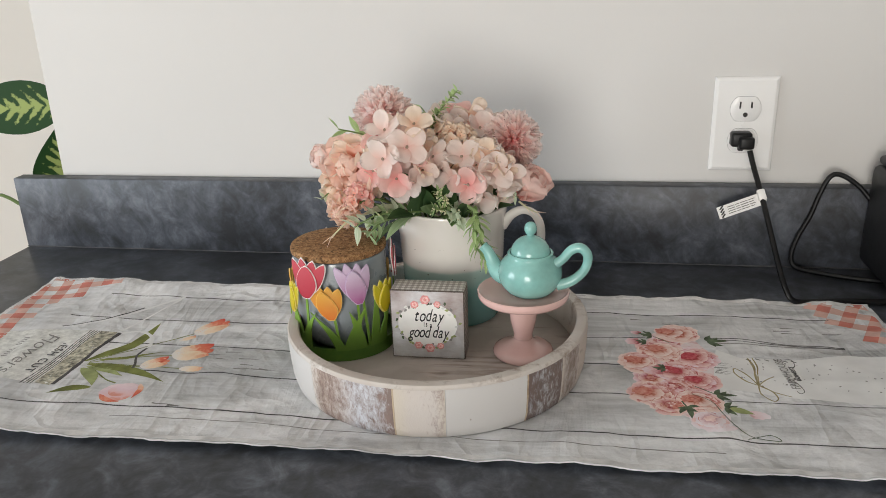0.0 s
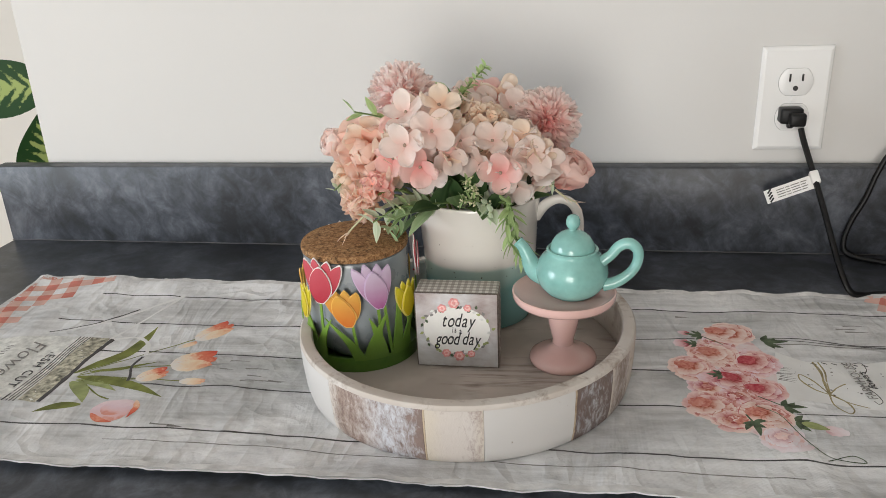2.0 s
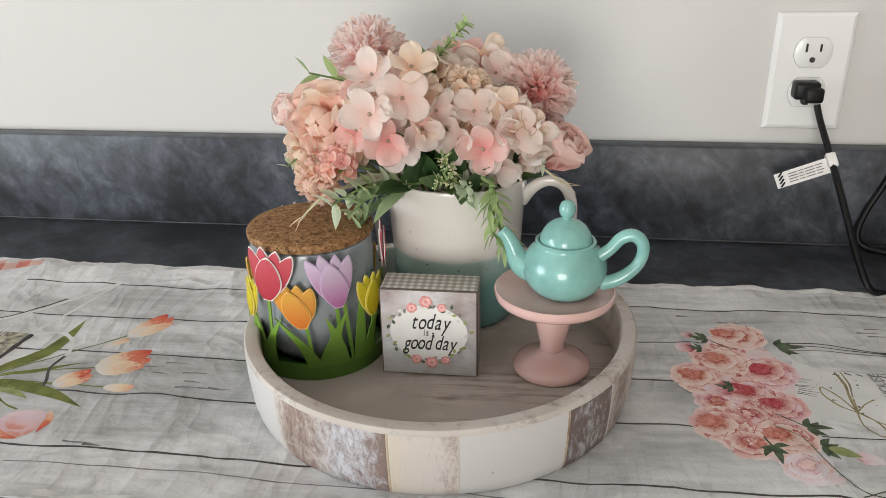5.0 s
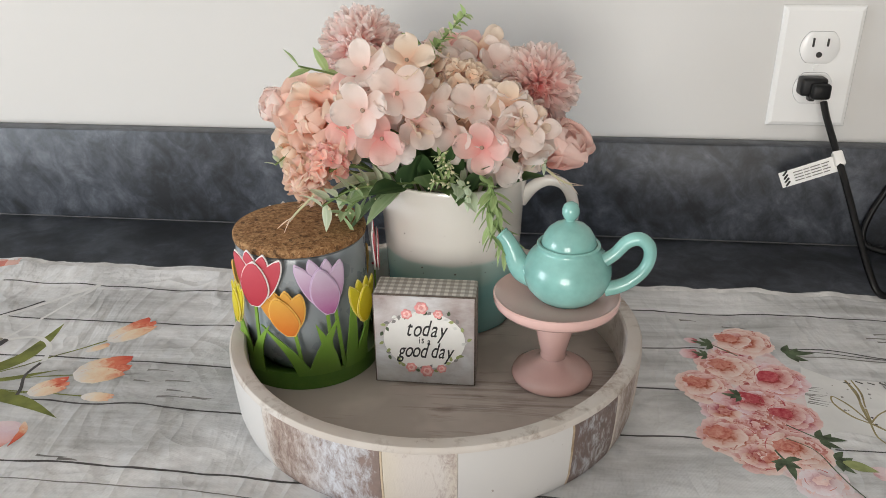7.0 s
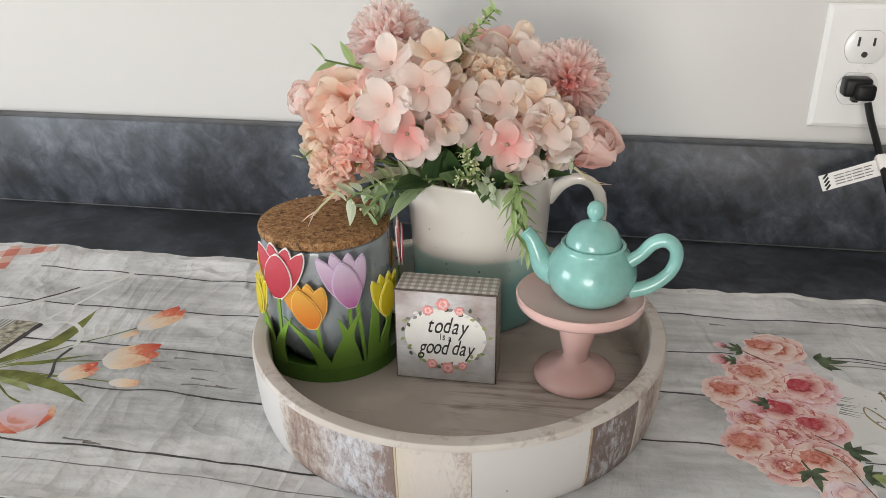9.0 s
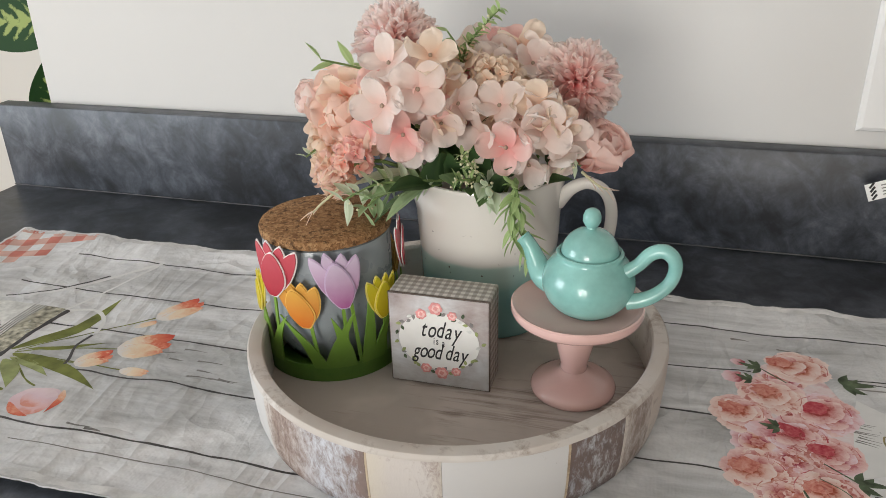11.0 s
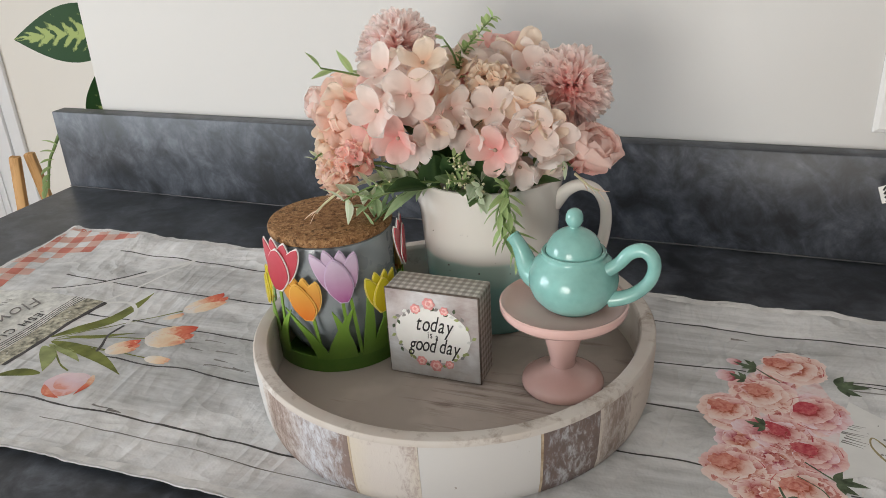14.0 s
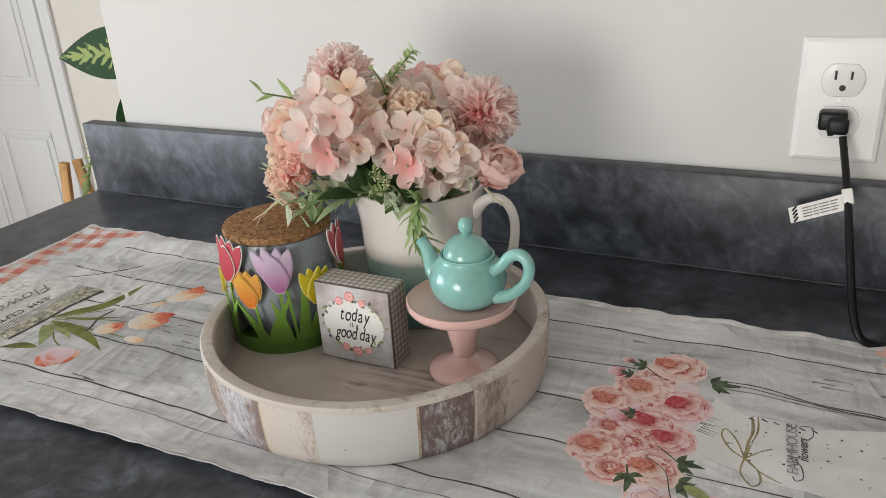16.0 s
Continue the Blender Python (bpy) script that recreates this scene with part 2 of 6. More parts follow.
def washed(name, stops, scale=200.0):
    """Print whose colour runs across the patch, mottled by the ink."""
    k = Mat(name, 0.9, spec=0.1)
    n = k.math("MULTIPLY", k.math("SUBTRACT", k.noise(scale, 4, 0.65, 0.8), 0.5), 0.9)
    k.colour(k.ramp(k.math("ADD", k.attr("along"), n), stops))
    return k.m


P_PETAL = [washed("print_petal_blush", [(0.08, (0.34, 0.06, 0.06)), (0.28, (0.56, 0.21, 0.20)), (0.54, (0.70, 0.40, 0.38)), (0.95, (0.83, 0.63, 0.61))]),
           washed("print_petal_cream", [(0.08, (0.40, 0.10, 0.06)), (0.24, (0.62, 0.29, 0.23)), (0.50, (0.77, 0.53, 0.47)), (0.95, (0.85, 0.70, 0.66))]),
           washed("print_petal_pink", [(0.08, (0.32, 0.05, 0.08)), (0.28, (0.54, 0.20, 0.22)), (0.57, (0.74, 0.47, 0.49)), (0.95, (0.82, 0.68, 0.72))]),
           washed("print_petal_white", [(0.08, (0.62, 0.38, 0.40)), (0.35, (0.76, 0.60, 0.62)), (0.90, (0.80, 0.73, 0.76))])]
P_TULIP = [washed("print_tulip_red", [(0.05, (0.80, 0.64, 0.50)), (0.28, (0.76, 0.42, 0.28)), (0.50, (0.68, 0.20, 0.12)), (0.95, (0.58, 0.10, 0.07))], 140),
           washed("print_tulip_cream", [(0.10, (0.74, 0.70, 0.66)), (0.35, (0.80, 0.66, 0.50)), (0.70, (0.78, 0.54, 0.36)), (0.95, (0.70, 0.28, 0.18))], 140),
           washed("print_tulip_lilac", [(0.05, (0.66, 0.30, 0.24)), (0.25, (0.72, 0.46, 0.45)), (0.60, (0.70, 0.53, 0.58)), (0.95, (0.76, 0.62, 0.64))], 100)]
P_SIGNROSE = [plain("sign_rose", (0.72, 0.30, 0.29), 0.8, 0.2, 200), plain("sign_rose_pale", (0.82, 0.52, 0.48), 0.8, 0.2, 200)]
P_WASH = watercolour("print_rose_wash", (0.66, 0.44, 0.44), (0.76, 0.62, 0.62), (0.76, 0.71, 0.71), 90)
P_TWINE = plain("print_twine", (0.30, 0.25, 0.13), 0.9, 0.3, 120)


def rubbed(name, paints, rubs, wood=(0.15, 0.095, 0.075)):
    """Stave brushed in changing tones along its width and rubbed to the wood in places."""
    k = Mat(name, 0.62, spec=0.3)
    a = k.math("ADD", k.attr("along"), k.math("MULTIPLY", k.math("SUBTRACT", k.noise(60, 5, 0.7), 0.5), 0.18))
    base = k.ramp(a, paints)
    base = k.mix(k.math("MULTIPLY", k.noise(35, 4), 0.4), base, (0.55, 0.52, 0.50))
    n = k.math("ADD", k.math("MULTIPLY", k.noise(300, 7, 0.76, 0.5, stretch=(0.9, 0.9, 0.40)), 1.35), k.math("SUBTRACT", k.math("MULTIPLY", k.noise(55, 4, 0.65), 0.45), 0.40))
    mask = k.ramp(k.math("ADD", n, k.node("ShaderNodeRGBToBW", Color=k.ramp(a, [(p, (v, v, v)) for p, v in rubs])).outputs[0]), [(0.66, (0, 0, 0)), (1.20, (0.92, 0.92, 0.92))])
    k.colour(k.mix(mask, base, k.mix(k.noise(140, 4), tuple(v * 0.6 for v in wood), tuple(v * 1.5 for v in wood))))
    k.bump(n, 0.3, 0.001)
    return k.m


M_TRAYFLOOR = worn("tray_board", (0.41, 0.365, 0.325), (0.22, 0.165, 0.135), 0.86, (0.16, 2.0, 1), 60, (0.47, 0.42, 0.38))
M_RIM = worn("tray_rim", (0.57, 0.515, 0.465), (0.30, 0.22, 0.165), 0.86, (1, 1, 1), 75, (0.60, 0.56, 0.52), 0.07)
M_STAVE = {
    "white": worn("stave_white", (0.62, 0.605, 0.59), (0.45, 0.40, 0.35), 1.08, (1, 1, 1), 40),
    "cream": worn("stave_cream", (0.60, 0.535, 0.485), (0.36, 0.30, 0.29), 0.82, (1, 1, 3), 200, None, 0.14),
    "faded": rubbed("stave_faded", [(0.0, (0.62, 0.57, 0.52)), (0.15, (0.47, 0.38, 0.32)), (0.40, (0.52, 0.46, 0.43)), (0.62, (0.58, 0.60, 0.65)), (0.9, (0.56, 0.58, 0.63))], [(0.0, 0.15), (0.14, 0.40), (0.36, 0.38), (0.55, 0.26), (0.80, 0.32), (0.95, 0.46), (1.0, 0.58)], (0.20, 0.135, 0.11)),
    "sand": rubbed("stave_sand", [(0.0, (0.62, 0.55, 0.44)), (0.3, (0.60, 0.54, 0.49)), (0.8, (0.62, 0.57, 0.53)), (1.0, (0.60, 0.54, 0.46))], [(0.0, 0.02), (0.55, 0.06), (0.82, 0.22), (0.97, 0.24), (1.0, 0.14)], (0.30, 0.22, 0.20)),
    "dusky": rubbed("stave_dusky", [(0.0, (0.42, 0.45, 0.50)), (0.5, (0.60, 0.63, 0.66)), (1.0, (0.54, 0.54, 0.55))], [(0.0, 0.64), (0.06, 0.50), (0.35, 0.43), (0.70, 0.47), (1.0, 0.52)], (0.13, 0.085, 0.07)),
    "taupe_worn": rubbed("stave_taupe_worn", [(0.0, (0.56, 0.50, 0.45)), (0.4, (0.46, 0.41, 0.38)), (1.0, (0.56, 0.50, 0.45))], [(0.0, 0.26), (0.35, 0.44), (0.7, 0.38), (1.0, 0.22)], (0.24, 0.18, 0.15)),
    "taupe": worn("stave_taupe", (0.50, 0.44, 0.40), (0.26, 0.20, 0.17), 0.62, (1, 1, 2), 150, None, 0.14),
    "beige": worn("stave_beige", (0.60, 0.54, 0.48), (0.36, 0.29, 0.24), 0.97, (1, 1, 2), 50),
    "tan": worn("stave_tan", (0.54, 0.43, 0.31), (0.36, 0.25, 0.16), 0.8, (1, 1, 2), 70),
}
M_JAR = plain("jar_glaze", (0.29, 0.325, 0.35), 0.28, 0.12, 22, coat=0.25)
M_CORK = cork_mat("cork")
M_GREEN = tin_mat("tin_green", (0.045, 0.115, 0.012), (0.19, 0.34, 0.045))
M_EDGE = plain("tin_white_line", (0.83, 0.78, 0.76), 0.4)
M_EDGEO = plain("tin_amber_line", (0.74, 0.44, 0.10), 0.4)
M_EDGEP = plain("tin_lilac_line", (0.62, 0.48, 0.66), 0.4)
M_EDGEY = plain("tin_yellow_line", (0.80, 0.70, 0.18), 0.4)
M_TULIP = {"red": tin_mat("tin_red", (0.36, 0.010, 0.028), (0.54, 0.085, 0.11)), "orange": tin_mat("tin_orange", (0.56, 0.10, 0.003), (0.66, 0.36, 0.06)),
           "purple": tin_mat("tin_purple", (0.33, 0.03, 0.21), (0.66, 0.56, 0.70)), "yellow": tin_mat("tin_yellow", (0.50, 0.36, 0.0), (0.64, 0.56, 0.03))}
M_PITCH_W = plain("pitcher_white_glaze", (0.82, 0.79, 0.745), 0.16, 0.04, 18, coat=0.4)


def dipped_glaze(name):
    """White glaze dipped in teal: two bands with soft, slightly wandering edges."""
    k = Mat(name, 0.14, spec=0.5, coat=0.4)
    z = k.node("ShaderNodeSeparateXYZ", Vector=k.coords()).outputs["Z"]
    z = k.math("ADD", z, k.math("MULTIPLY", k.math("SUBTRACT", k.noise(26, 3), 0.5), 0.0045))
    c = k.ramp(k.math("MULTIPLY", k.math("ADD", z, 0.0035), 8.0), [(0.30, (0.15, 0.345, 0.335)), (0.355, (0.175, 0.375, 0.36)), (0.425, (0.37, 0.56, 0.52)), (0.497, (0.47, 0.64, 0.60)), (0.515, (0.74, 0.745, 0.70)), (0.535, (0.82, 0.79, 0.745))])
    k.colour(k.mix(k.math("MULTIPLY", k.noise(22), 0.10), c, (0.55, 0.60, 0.57)))
    k.rough(k.math("ADD", k.math("MULTIPLY", k.noise(40), 0.10), 0.09))
    k.bump(k.noise(45, 2), 0.10, 0.002)
    return k.m


M_PITCH_T = dipped_glaze("pitcher_dipped_glaze")
M_SPECK = plain("glaze_speck", (0.09, 0.07, 0.06), 0.4)
M_PINK = plain("pink_glaze", (0.72, 0.475, 0.435), 0.17, 0.06, 26, coat=0.5)
M_TEAL = plain("teal_glaze", (0.23, 0.47, 0.43), 0.20, 0.16, 60, 0.06, 90, coat=0.25)
M_SIGN = worn("sign_wash", (0.66, 0.67, 0.68), (0.31, 0.235, 0.215), 0.60, (0.6, 1, 1.2), 20, (0.50, 0.44, 0.43), 0.10)
M_GING = gingham_mat("sign_gingham", 0.0052, (0.19, 0.16, 0.14), (0.74, 0.71, 0.67))
M_SIGNEDGE = plain("sign_edge", (0.10, 0.075, 0.06), 0.7, 0.3, 90)
M_OVAL = plain("sign_oval", (0.76, 0.745, 0.71), 0.7, 0.05, 60)
M_BLACK = plain("black_ink", (0.02, 0.02, 0.02), 0.6, 0.2)
M_PLATE = plain("outlet_plastic", (0.85, 0.845, 0.83), 0.22, 0.02, 12)
M_PLATEGAP = plain("outlet_gap", (0.30, 0.29, 0.28), 0.6)
M_SLOT = plain("slot_dark", (0.03, 0.028, 0.026), 0.6)
M_RUBBER = plain("black_rubber", (0.008, 0.008, 0.0085), 0.42, 0.15, 60, spec=0.3)
M_APPL = plain("appliance_black", (0.014, 0.0145, 0.016), 0.45, 0.15, 30, 0.15, 500)
M_TAG = plain("tag_paper", (0.88, 0.87, 0.85), 0.6, 0.03)
M_DOORWOOD = worn("light_wood", (0.62, 0.36, 0.15), (0.46, 0.24, 0.09), 0.7, (3, 3, 0.25), 40)
F_PINK = petal_mat("petal_pink", (0.92, 0.30, 0.29), (0.95, 0.52, 0.48), (0.97, 0.75, 0.70))
F_PALE = petal_mat("petal_pale", (0.94, 0.62, 0.55), (0.96, 0.81, 0.75), (0.97, 0.91, 0.87))
F_CREAM = petal_mat("petal_cream", (0.93, 0.56, 0.38), (0.96, 0.77, 0.60), (0.97, 0.87, 0.75))
F_SALMON = petal_mat("petal_salmon", (0.95, 0.32, 0.22), (0.97, 0.58, 0.47), (0.98, 0.80, 0.69))
F_MUM = petal_mat("petal_mum", (1.0, 0.32, 0.33), (1.0, 0.76, 0.73), (1.0, 0.95, 0.92), 0.05, 0.80)
F_BLUSH = petal_mat("petal_blush", (0.97, 0.46, 0.42), (0.98, 0.68, 0.63), (0.99, 0.85, 0.80), 0.3, 0.55)
F_PEACH = petal_mat("petal_peach", (0.97, 0.38, 0.30), (0.98, 0.60, 0.50), (0.99, 0.80, 0.70), 0.15)
F_APRICOT = petal_mat("petal_apricot", (0.96, 0.50, 0.33), (0.98, 0.69, 0.52), (0.99, 0.85, 0.70), 0.15)
F_EYE = plain("floret_eye", (0.36, 0.27, 0.20), 0.8)
F_BUD = plain("bud_cream", (0.66, 0.64, 0.42), 0.7)
L_DARK = leaf_mat("leaf_dark", (0.024, 0.066, 0.022), (0.09, 0.16, 0.06))
L_MID = leaf_mat("leaf_mid", (0.10, 0.19, 0.065), (0.24, 0.34, 0.15))
L_PALE = leaf_mat("leaf_pale", (0.52, 0.65, 0.42), (0.80, 0.84, 0.72), 0.35)
L_SOFT = leaf_mat("leaf_soft", (0.34, 0.50, 0.24), (0.58, 0.69, 0.44), 0.35)
L_LIME = leaf_mat("leaf_lime", (0.34, 0.48, 0.18), (0.54, 0.66, 0.36), 0.3)
L_STEM = plain("stem_green", (0.16, 0.24, 0.08), 0.6)

# ---- building helpers ----


def finish(name, bm, mat, parent=None, m=None, label="", sharp=40):
    me = bpy.data.meshes.new(name)
    bmesh.ops.recalc_face_normals(bm, faces=bm.faces)
    bm.to_mesh(me)
    bm.free()
    for p in me.polygons:
        p.use_smooth = True
    me.set_sharp_from_angle(angle=radians(sharp))
    me.materials.append(mat)
    ob = new(name, me)
    if m is not None:
        ob.matrix_basis = m
    if parent is not None:
        ob.parent = parent
    if label:
        ob["label"] = label
    return ob


def part(name, bm, mat, parent, label="", m=None, sharp=40):
    return finish(name, bm, mat, parent, m, label, sharp)


def thing(name, m, label, category, group="", kind=""):
    ob = new(name)
    ob.matrix_basis = m
    ob.empty_display_size = 0.02
    return tagged(ob, label, category, group, kind)


def box(lo, hi, r=0.0, seg=2):
    bm = bmesh.new()
    bmesh.ops.create_cube(bm, size=1)
    for v in bm.verts:
        v.co = Vector([(a + b) / 2 + c * (b - a) for a, b, c in zip(lo, hi, v.co)])
    if r:
        bmesh.ops.bevel(bm, geom=list(bm.edges), offset=r, segments=seg, profile=0.5, affect="EDGES")
    return bm


def lathe(profile, n=64, shape=None):
    """Turned form from (radius, height) pairs. shape(angle, z): factor on the radius."""
    bm = bmesh.new()
    rings = []
    for r, z in profile:
        if r < 1e-6:
            rings.append([bm.verts.new((0, 0, z))])
        else:
            ring = []
            for i in range(n):
                a = 2 * math.pi * i / n
                k = shape(a, z) if shape else 1
                ring.append(bm.verts.new((r * k * math.cos(a), r * k * math.sin(a), z)))
            rings.append(ring)
    for a, b in zip(rings, rings[1:]):
        for i in range(n):
            j = (i + 1) % n
            if len(a) == 1 and len(b) == 1:
                continue
            if len(a) == 1:
                bm.faces.new((a[0], b[i], b[j]))
            elif len(b) == 1:
                bm.faces.new((a[i], a[j], b[0]))
            else:
                bm.faces.new((a[i], a[j], b[j], b[i]))
    return bm


def spline(pts, steps=8):
    """Smooth line through the points."""
    pts = [Vector(p) for p in pts]
    out = []
    for i in range(len(pts) - 1):
        p0, p1, p2, p3 = pts[max(i - 1, 0)], pts[i], pts[i + 1], pts[min(i + 2, len(pts) - 1)]
        for s in range(steps):
            t = s / steps
            out.append(0.5 * ((2 * p1) + (p2 - p0) * t + (2 * p0 - 5 * p1 + 4 * p2 - p3) * t * t + (3 * p1 - p0 - 3 * p2 + p3) * t ** 3))
    return out + [pts[-1]]


def tube(pts, radii, n=12, flat=1.0, bm=None):
    """Round bar along the points; radii: one number or a list spread along it; flat: the section's second axis."""
    bm = bm or bmesh.new()
    lay = bm.verts.layers.float.get("along") or bm.verts.layers.float.new("along")
    rs = [radii] * 2 if isinstance(radii, (int, float)) else radii
    rings, side = [], None
    for i, p in enumerate(pts):
        d = (pts[min(i + 1, len(pts) - 1)] - pts[max(i - 1, 0)]).normalized()
        if side is None:
            side = d.orthogonal().normalized()
        side = (side - d * side.dot(d)).normalized()
        up = d.cross(side)
        u = i / (len(pts) - 1) * (len(rs) - 1)
        k = min(int(u), len(rs) - 2)
        r = rs[k] + (rs[k + 1] - rs[k]) * (u - k)
        ring = []
        for j in range(n):
            a = 2 * math.pi * j / n
            v = bm.verts.new(p + side * (r * math.cos(a)) + up * (r * flat * math.sin(a)))
            v[lay] = i / (len(pts) - 1)
            ring.append(v)
        rings.append(ring)
    for a, b in zip(rings, rings[1:]):
        for j in range(n):
            bm.faces.new((a[j], a[(j + 1) % n], b[(j + 1) % n], b[j]))
    bm.faces.new(rings[0]), bm.faces.new(rings[-1])
    return bm


# ---- the place: counter, walls, hall beyond the wall's end ----
TOP = 0.90
WALLS = pose(0.19, 0.992, 0, 0, 0, -1.2)   # wall line: origin on the wall's face under the outlet, x along it


def structure(name, bm, mat, m=None, label="", category=""):
    return tagged(finish(name, bm, mat, None, m), label or name.replace("_", " "), category or name.split("_")[0], kind="structure")


structure("wall_north", box((-0.855, 0, 0), (2.4, 0.12, 2.5), 0.004), M_WALL, WALLS, "off-white painted wall behind the counter", "wall")
structure("counter_top", box((-0.914, -0.68, TOP - 0.038), (2.4, -0.0005, TOP), 0.003), M_LAM, WALLS, "charcoal clouded laminate counter top", "counter")
structure("backsplash", box((-0.914, -0.023, TOP + 0.0005), (2.4, -0.0008, TOP + 0.0985), 0.0018), M_LAM, WALLS, "charcoal laminate backsplash with square edge", "backsplash")
structure("counter_base", box((-0.89, -0.62, 0.0), (2.4, -0.004, TOP - 0.039), 0.002), M_BASE, WALLS, "plain painted base under the counter", "cabinet")
structure("backsplash_caulk", box((-0.913, -0.0250, TOP + 0.0002), (2.4, -0.0232, TOP + 0.0018), 0.0008), plain("caulk", (0.085, 0.085, 0.09), 0.6, 0.3, 60), WALLS, "thin grey caulk line at the counter", "caulk")

# unseen floor, ceiling and side wall close the room; floor toned light for bounce
structure("floor", box((-3.0, -2.9, -0.1), (2.6, 2.3, 0.0)), M_FLOOR, None, "brown wood floor", "floor")
structure("ceiling", box((-3.0, -2.9, 2.5), (2.6, 2.3, 2.6)), M_CEIL, None, "white painted ceiling", "ceiling")
structure("wall_east", box((2.5, -2.8, 0), (2.6, 2.2, 2.5)), M_WALL, None, "off-white painted side wall", "wall")


def wall_with_opening(name, lo, hi, axis, a0, a1, z0, z1, mat):
    """Thick wall along the axis, in four blocks round an opening."""
    bm = bmesh.new()
    cuts = [(lo[axis], a0, lo[2], hi[2]), (a1, hi[axis], lo[2], hi[2]), (a0, a1, lo[2], z0), (a0, a1, z1, hi[2])]
    for u0, u1, w0, w1 in cuts:
        l, h = list(lo), list(hi)
        l[axis], h[axis], l[2], h[2] = u0, u1, w0, w1
        b = box(l, h)
        me = bpy.data.meshes.new("block")
        b.to_mesh(me), b.free()
        bm.from_mesh(me)
        bpy.data.meshes.remove(me)
    return structure(name, bm, mat)


# unseen south and west walls, opened for the window lamps
wall_with_opening("wall_south", (-3.0, -2.9, 0), (2.6, -2.8, 2.5), 0, -1.20, 0.10, 0.38, 1.82, M_WALL)
wall_with_opening("wall_west", (-3.0, -2.8, 0), (-2.9, 2.2, 2.5), 1, -1.25, 0.15, 0.65, 1.85, M_WALL)
wall_with_opening("wall_hall", (-2.9, 2.0, 0), (2.5, 2.1, 2.5), 0, -2.87, -2.06, -0.001, 2.05, M_CREAM)

# panelled door and its casing, in the hall
door = thing("door_1", pose(-2.86, 2.055, 0.005), "white painted panelled door, closed, in white casing", "door", kind="structure")
part("slab", box((0.0, 0.0, 0), (0.79, 0.034, 2.03), 0.002), M_TRIM, door)
for x0, x1 in ((0.10, 0.36), (0.43, 0.69)):
    for z0, z1 in ((0.16, 0.62), (0.78, 1.28), (1.40, 1.90)):
        panel = part("panel", box((x0 + 0.03, -0.003, z0 + 0.03), (x1 - 0.03, -0.0003, z1 - 0.03), 0.004), M_TRIM, door)
        for lo, hi in (((x0, z0), (x1, z0 + 0.018)), ((x0, z1 - 0.018), (x1, z1)), ((x0, z0 + 0.019), (x0 + 0.018, z1 - 0.019)), ((x1 - 0.018, z0 + 0.019), (x1, z1 - 0.019))):
            part("moulding", box((lo[0], -0.0045, lo[1]), (hi[0], -0.0003, hi[1]), 0.002), M_TRIM, door)
structure("casing_side", box((-2.075, 1.978, 0), (-2.005, 1.9995, 2.05), 0.006), M_TRIM, None, "white painted door casing", "trim")
structure("casing_edge", box((-2.003, 1.985, 0), (-1.955, 1.9995, 2.05), 0.004), M_TRIM, None, "white painted casing back band", "trim")
structure("casing_head", box((-2.89, 1.978, 2.052), (-1.955, 1.9995, 2.12), 0.006), M_TRIM, None, "white painted door head casing", "trim")

# top of a light wooden stand beyond the counter's end
stand = thing("folding_stand", pose(-1.222, 1.35, 0, 0, 0, 20), "light varnished wooden folding stand on the floor", "stand")
for s in (-1, 1):
    for y in (0.0, ):
        part("leg", box((-0.010, -0.008, -0.802), (0.010, 0.008, 0.0), 0.004), M_DOORWOOD, stand, m=Matrix.Translation((0.009 * s, 0.010 * s, 0.800)) @ Euler((0, radians(-7.0 * s), 0)).to_matrix().to_4x4())
part("cross_bar", box((-0.060, -0.006, 0.400), (0.060, 0.006, 0.425), 0.004), M_DOORWOOD, stand)

# ---- outlet, plug and cords ----
outlet = thing("wall_outlet", WALLS @ pose(0.0350, 0, 1.0685), "white plastic duplex wall outlet with a black plug", "outlet")


def plate_mesh():
    bm = bmesh.new()
    w, h = 0.0355, 0.0548
    rings = []
    for k, d in ((1.0, -0.0004), (1.0, -0.0022), (0.965, -0.0042), (0.88, -0.0058)):
        rings.append([bm.verts.new((sx * (w - (1 - k) * w), d, sz * (h - (1 - k) * w))) for sx, sz in ((-1, -1), (1, -1), (1, 1), (-1, 1))])
    for a, b in zip(rings, rings[1:]):
        for i in range(4):
            bm.faces.new((a[i], a[(i + 1) % 4], b[(i + 1) % 4], b[i]))
    bm.faces.new(rings[0]), bm.faces.new(rings[-1])
    return bm


part("cover_plate", plate_mesh(), M_PLATE, outlet, sharp=8)


def receptacle_mesh(r, cut, d0, d1):
    bm = bmesh.new()
    pts = []
    for i in range(48):
        a = 2 * math.pi * i / 48
        pts.append((r * math.cos(a), max(-cut, min(cut, r * math.sin(a)))))
    a = [bm.verts.new((x, d0, z)) for x, z in pts]
    b = [bm.verts.new((x, d1, z)) for x, z in pts]
    c = [bm.verts.new((x * 0.95, d1 - 0.0006, z * 0.95)) for x, z in pts]
    for p, q in ((a, b), (b, c)):
        for i in range(48):
            bm.faces.new((p[i], p[(i + 1) % 48], q[(i + 1) % 48], q[i]))
    bm.faces.new(c)
    bmesh.ops.remove_doubles(bm, verts=bm.verts, dist=1e-6)
    return bm


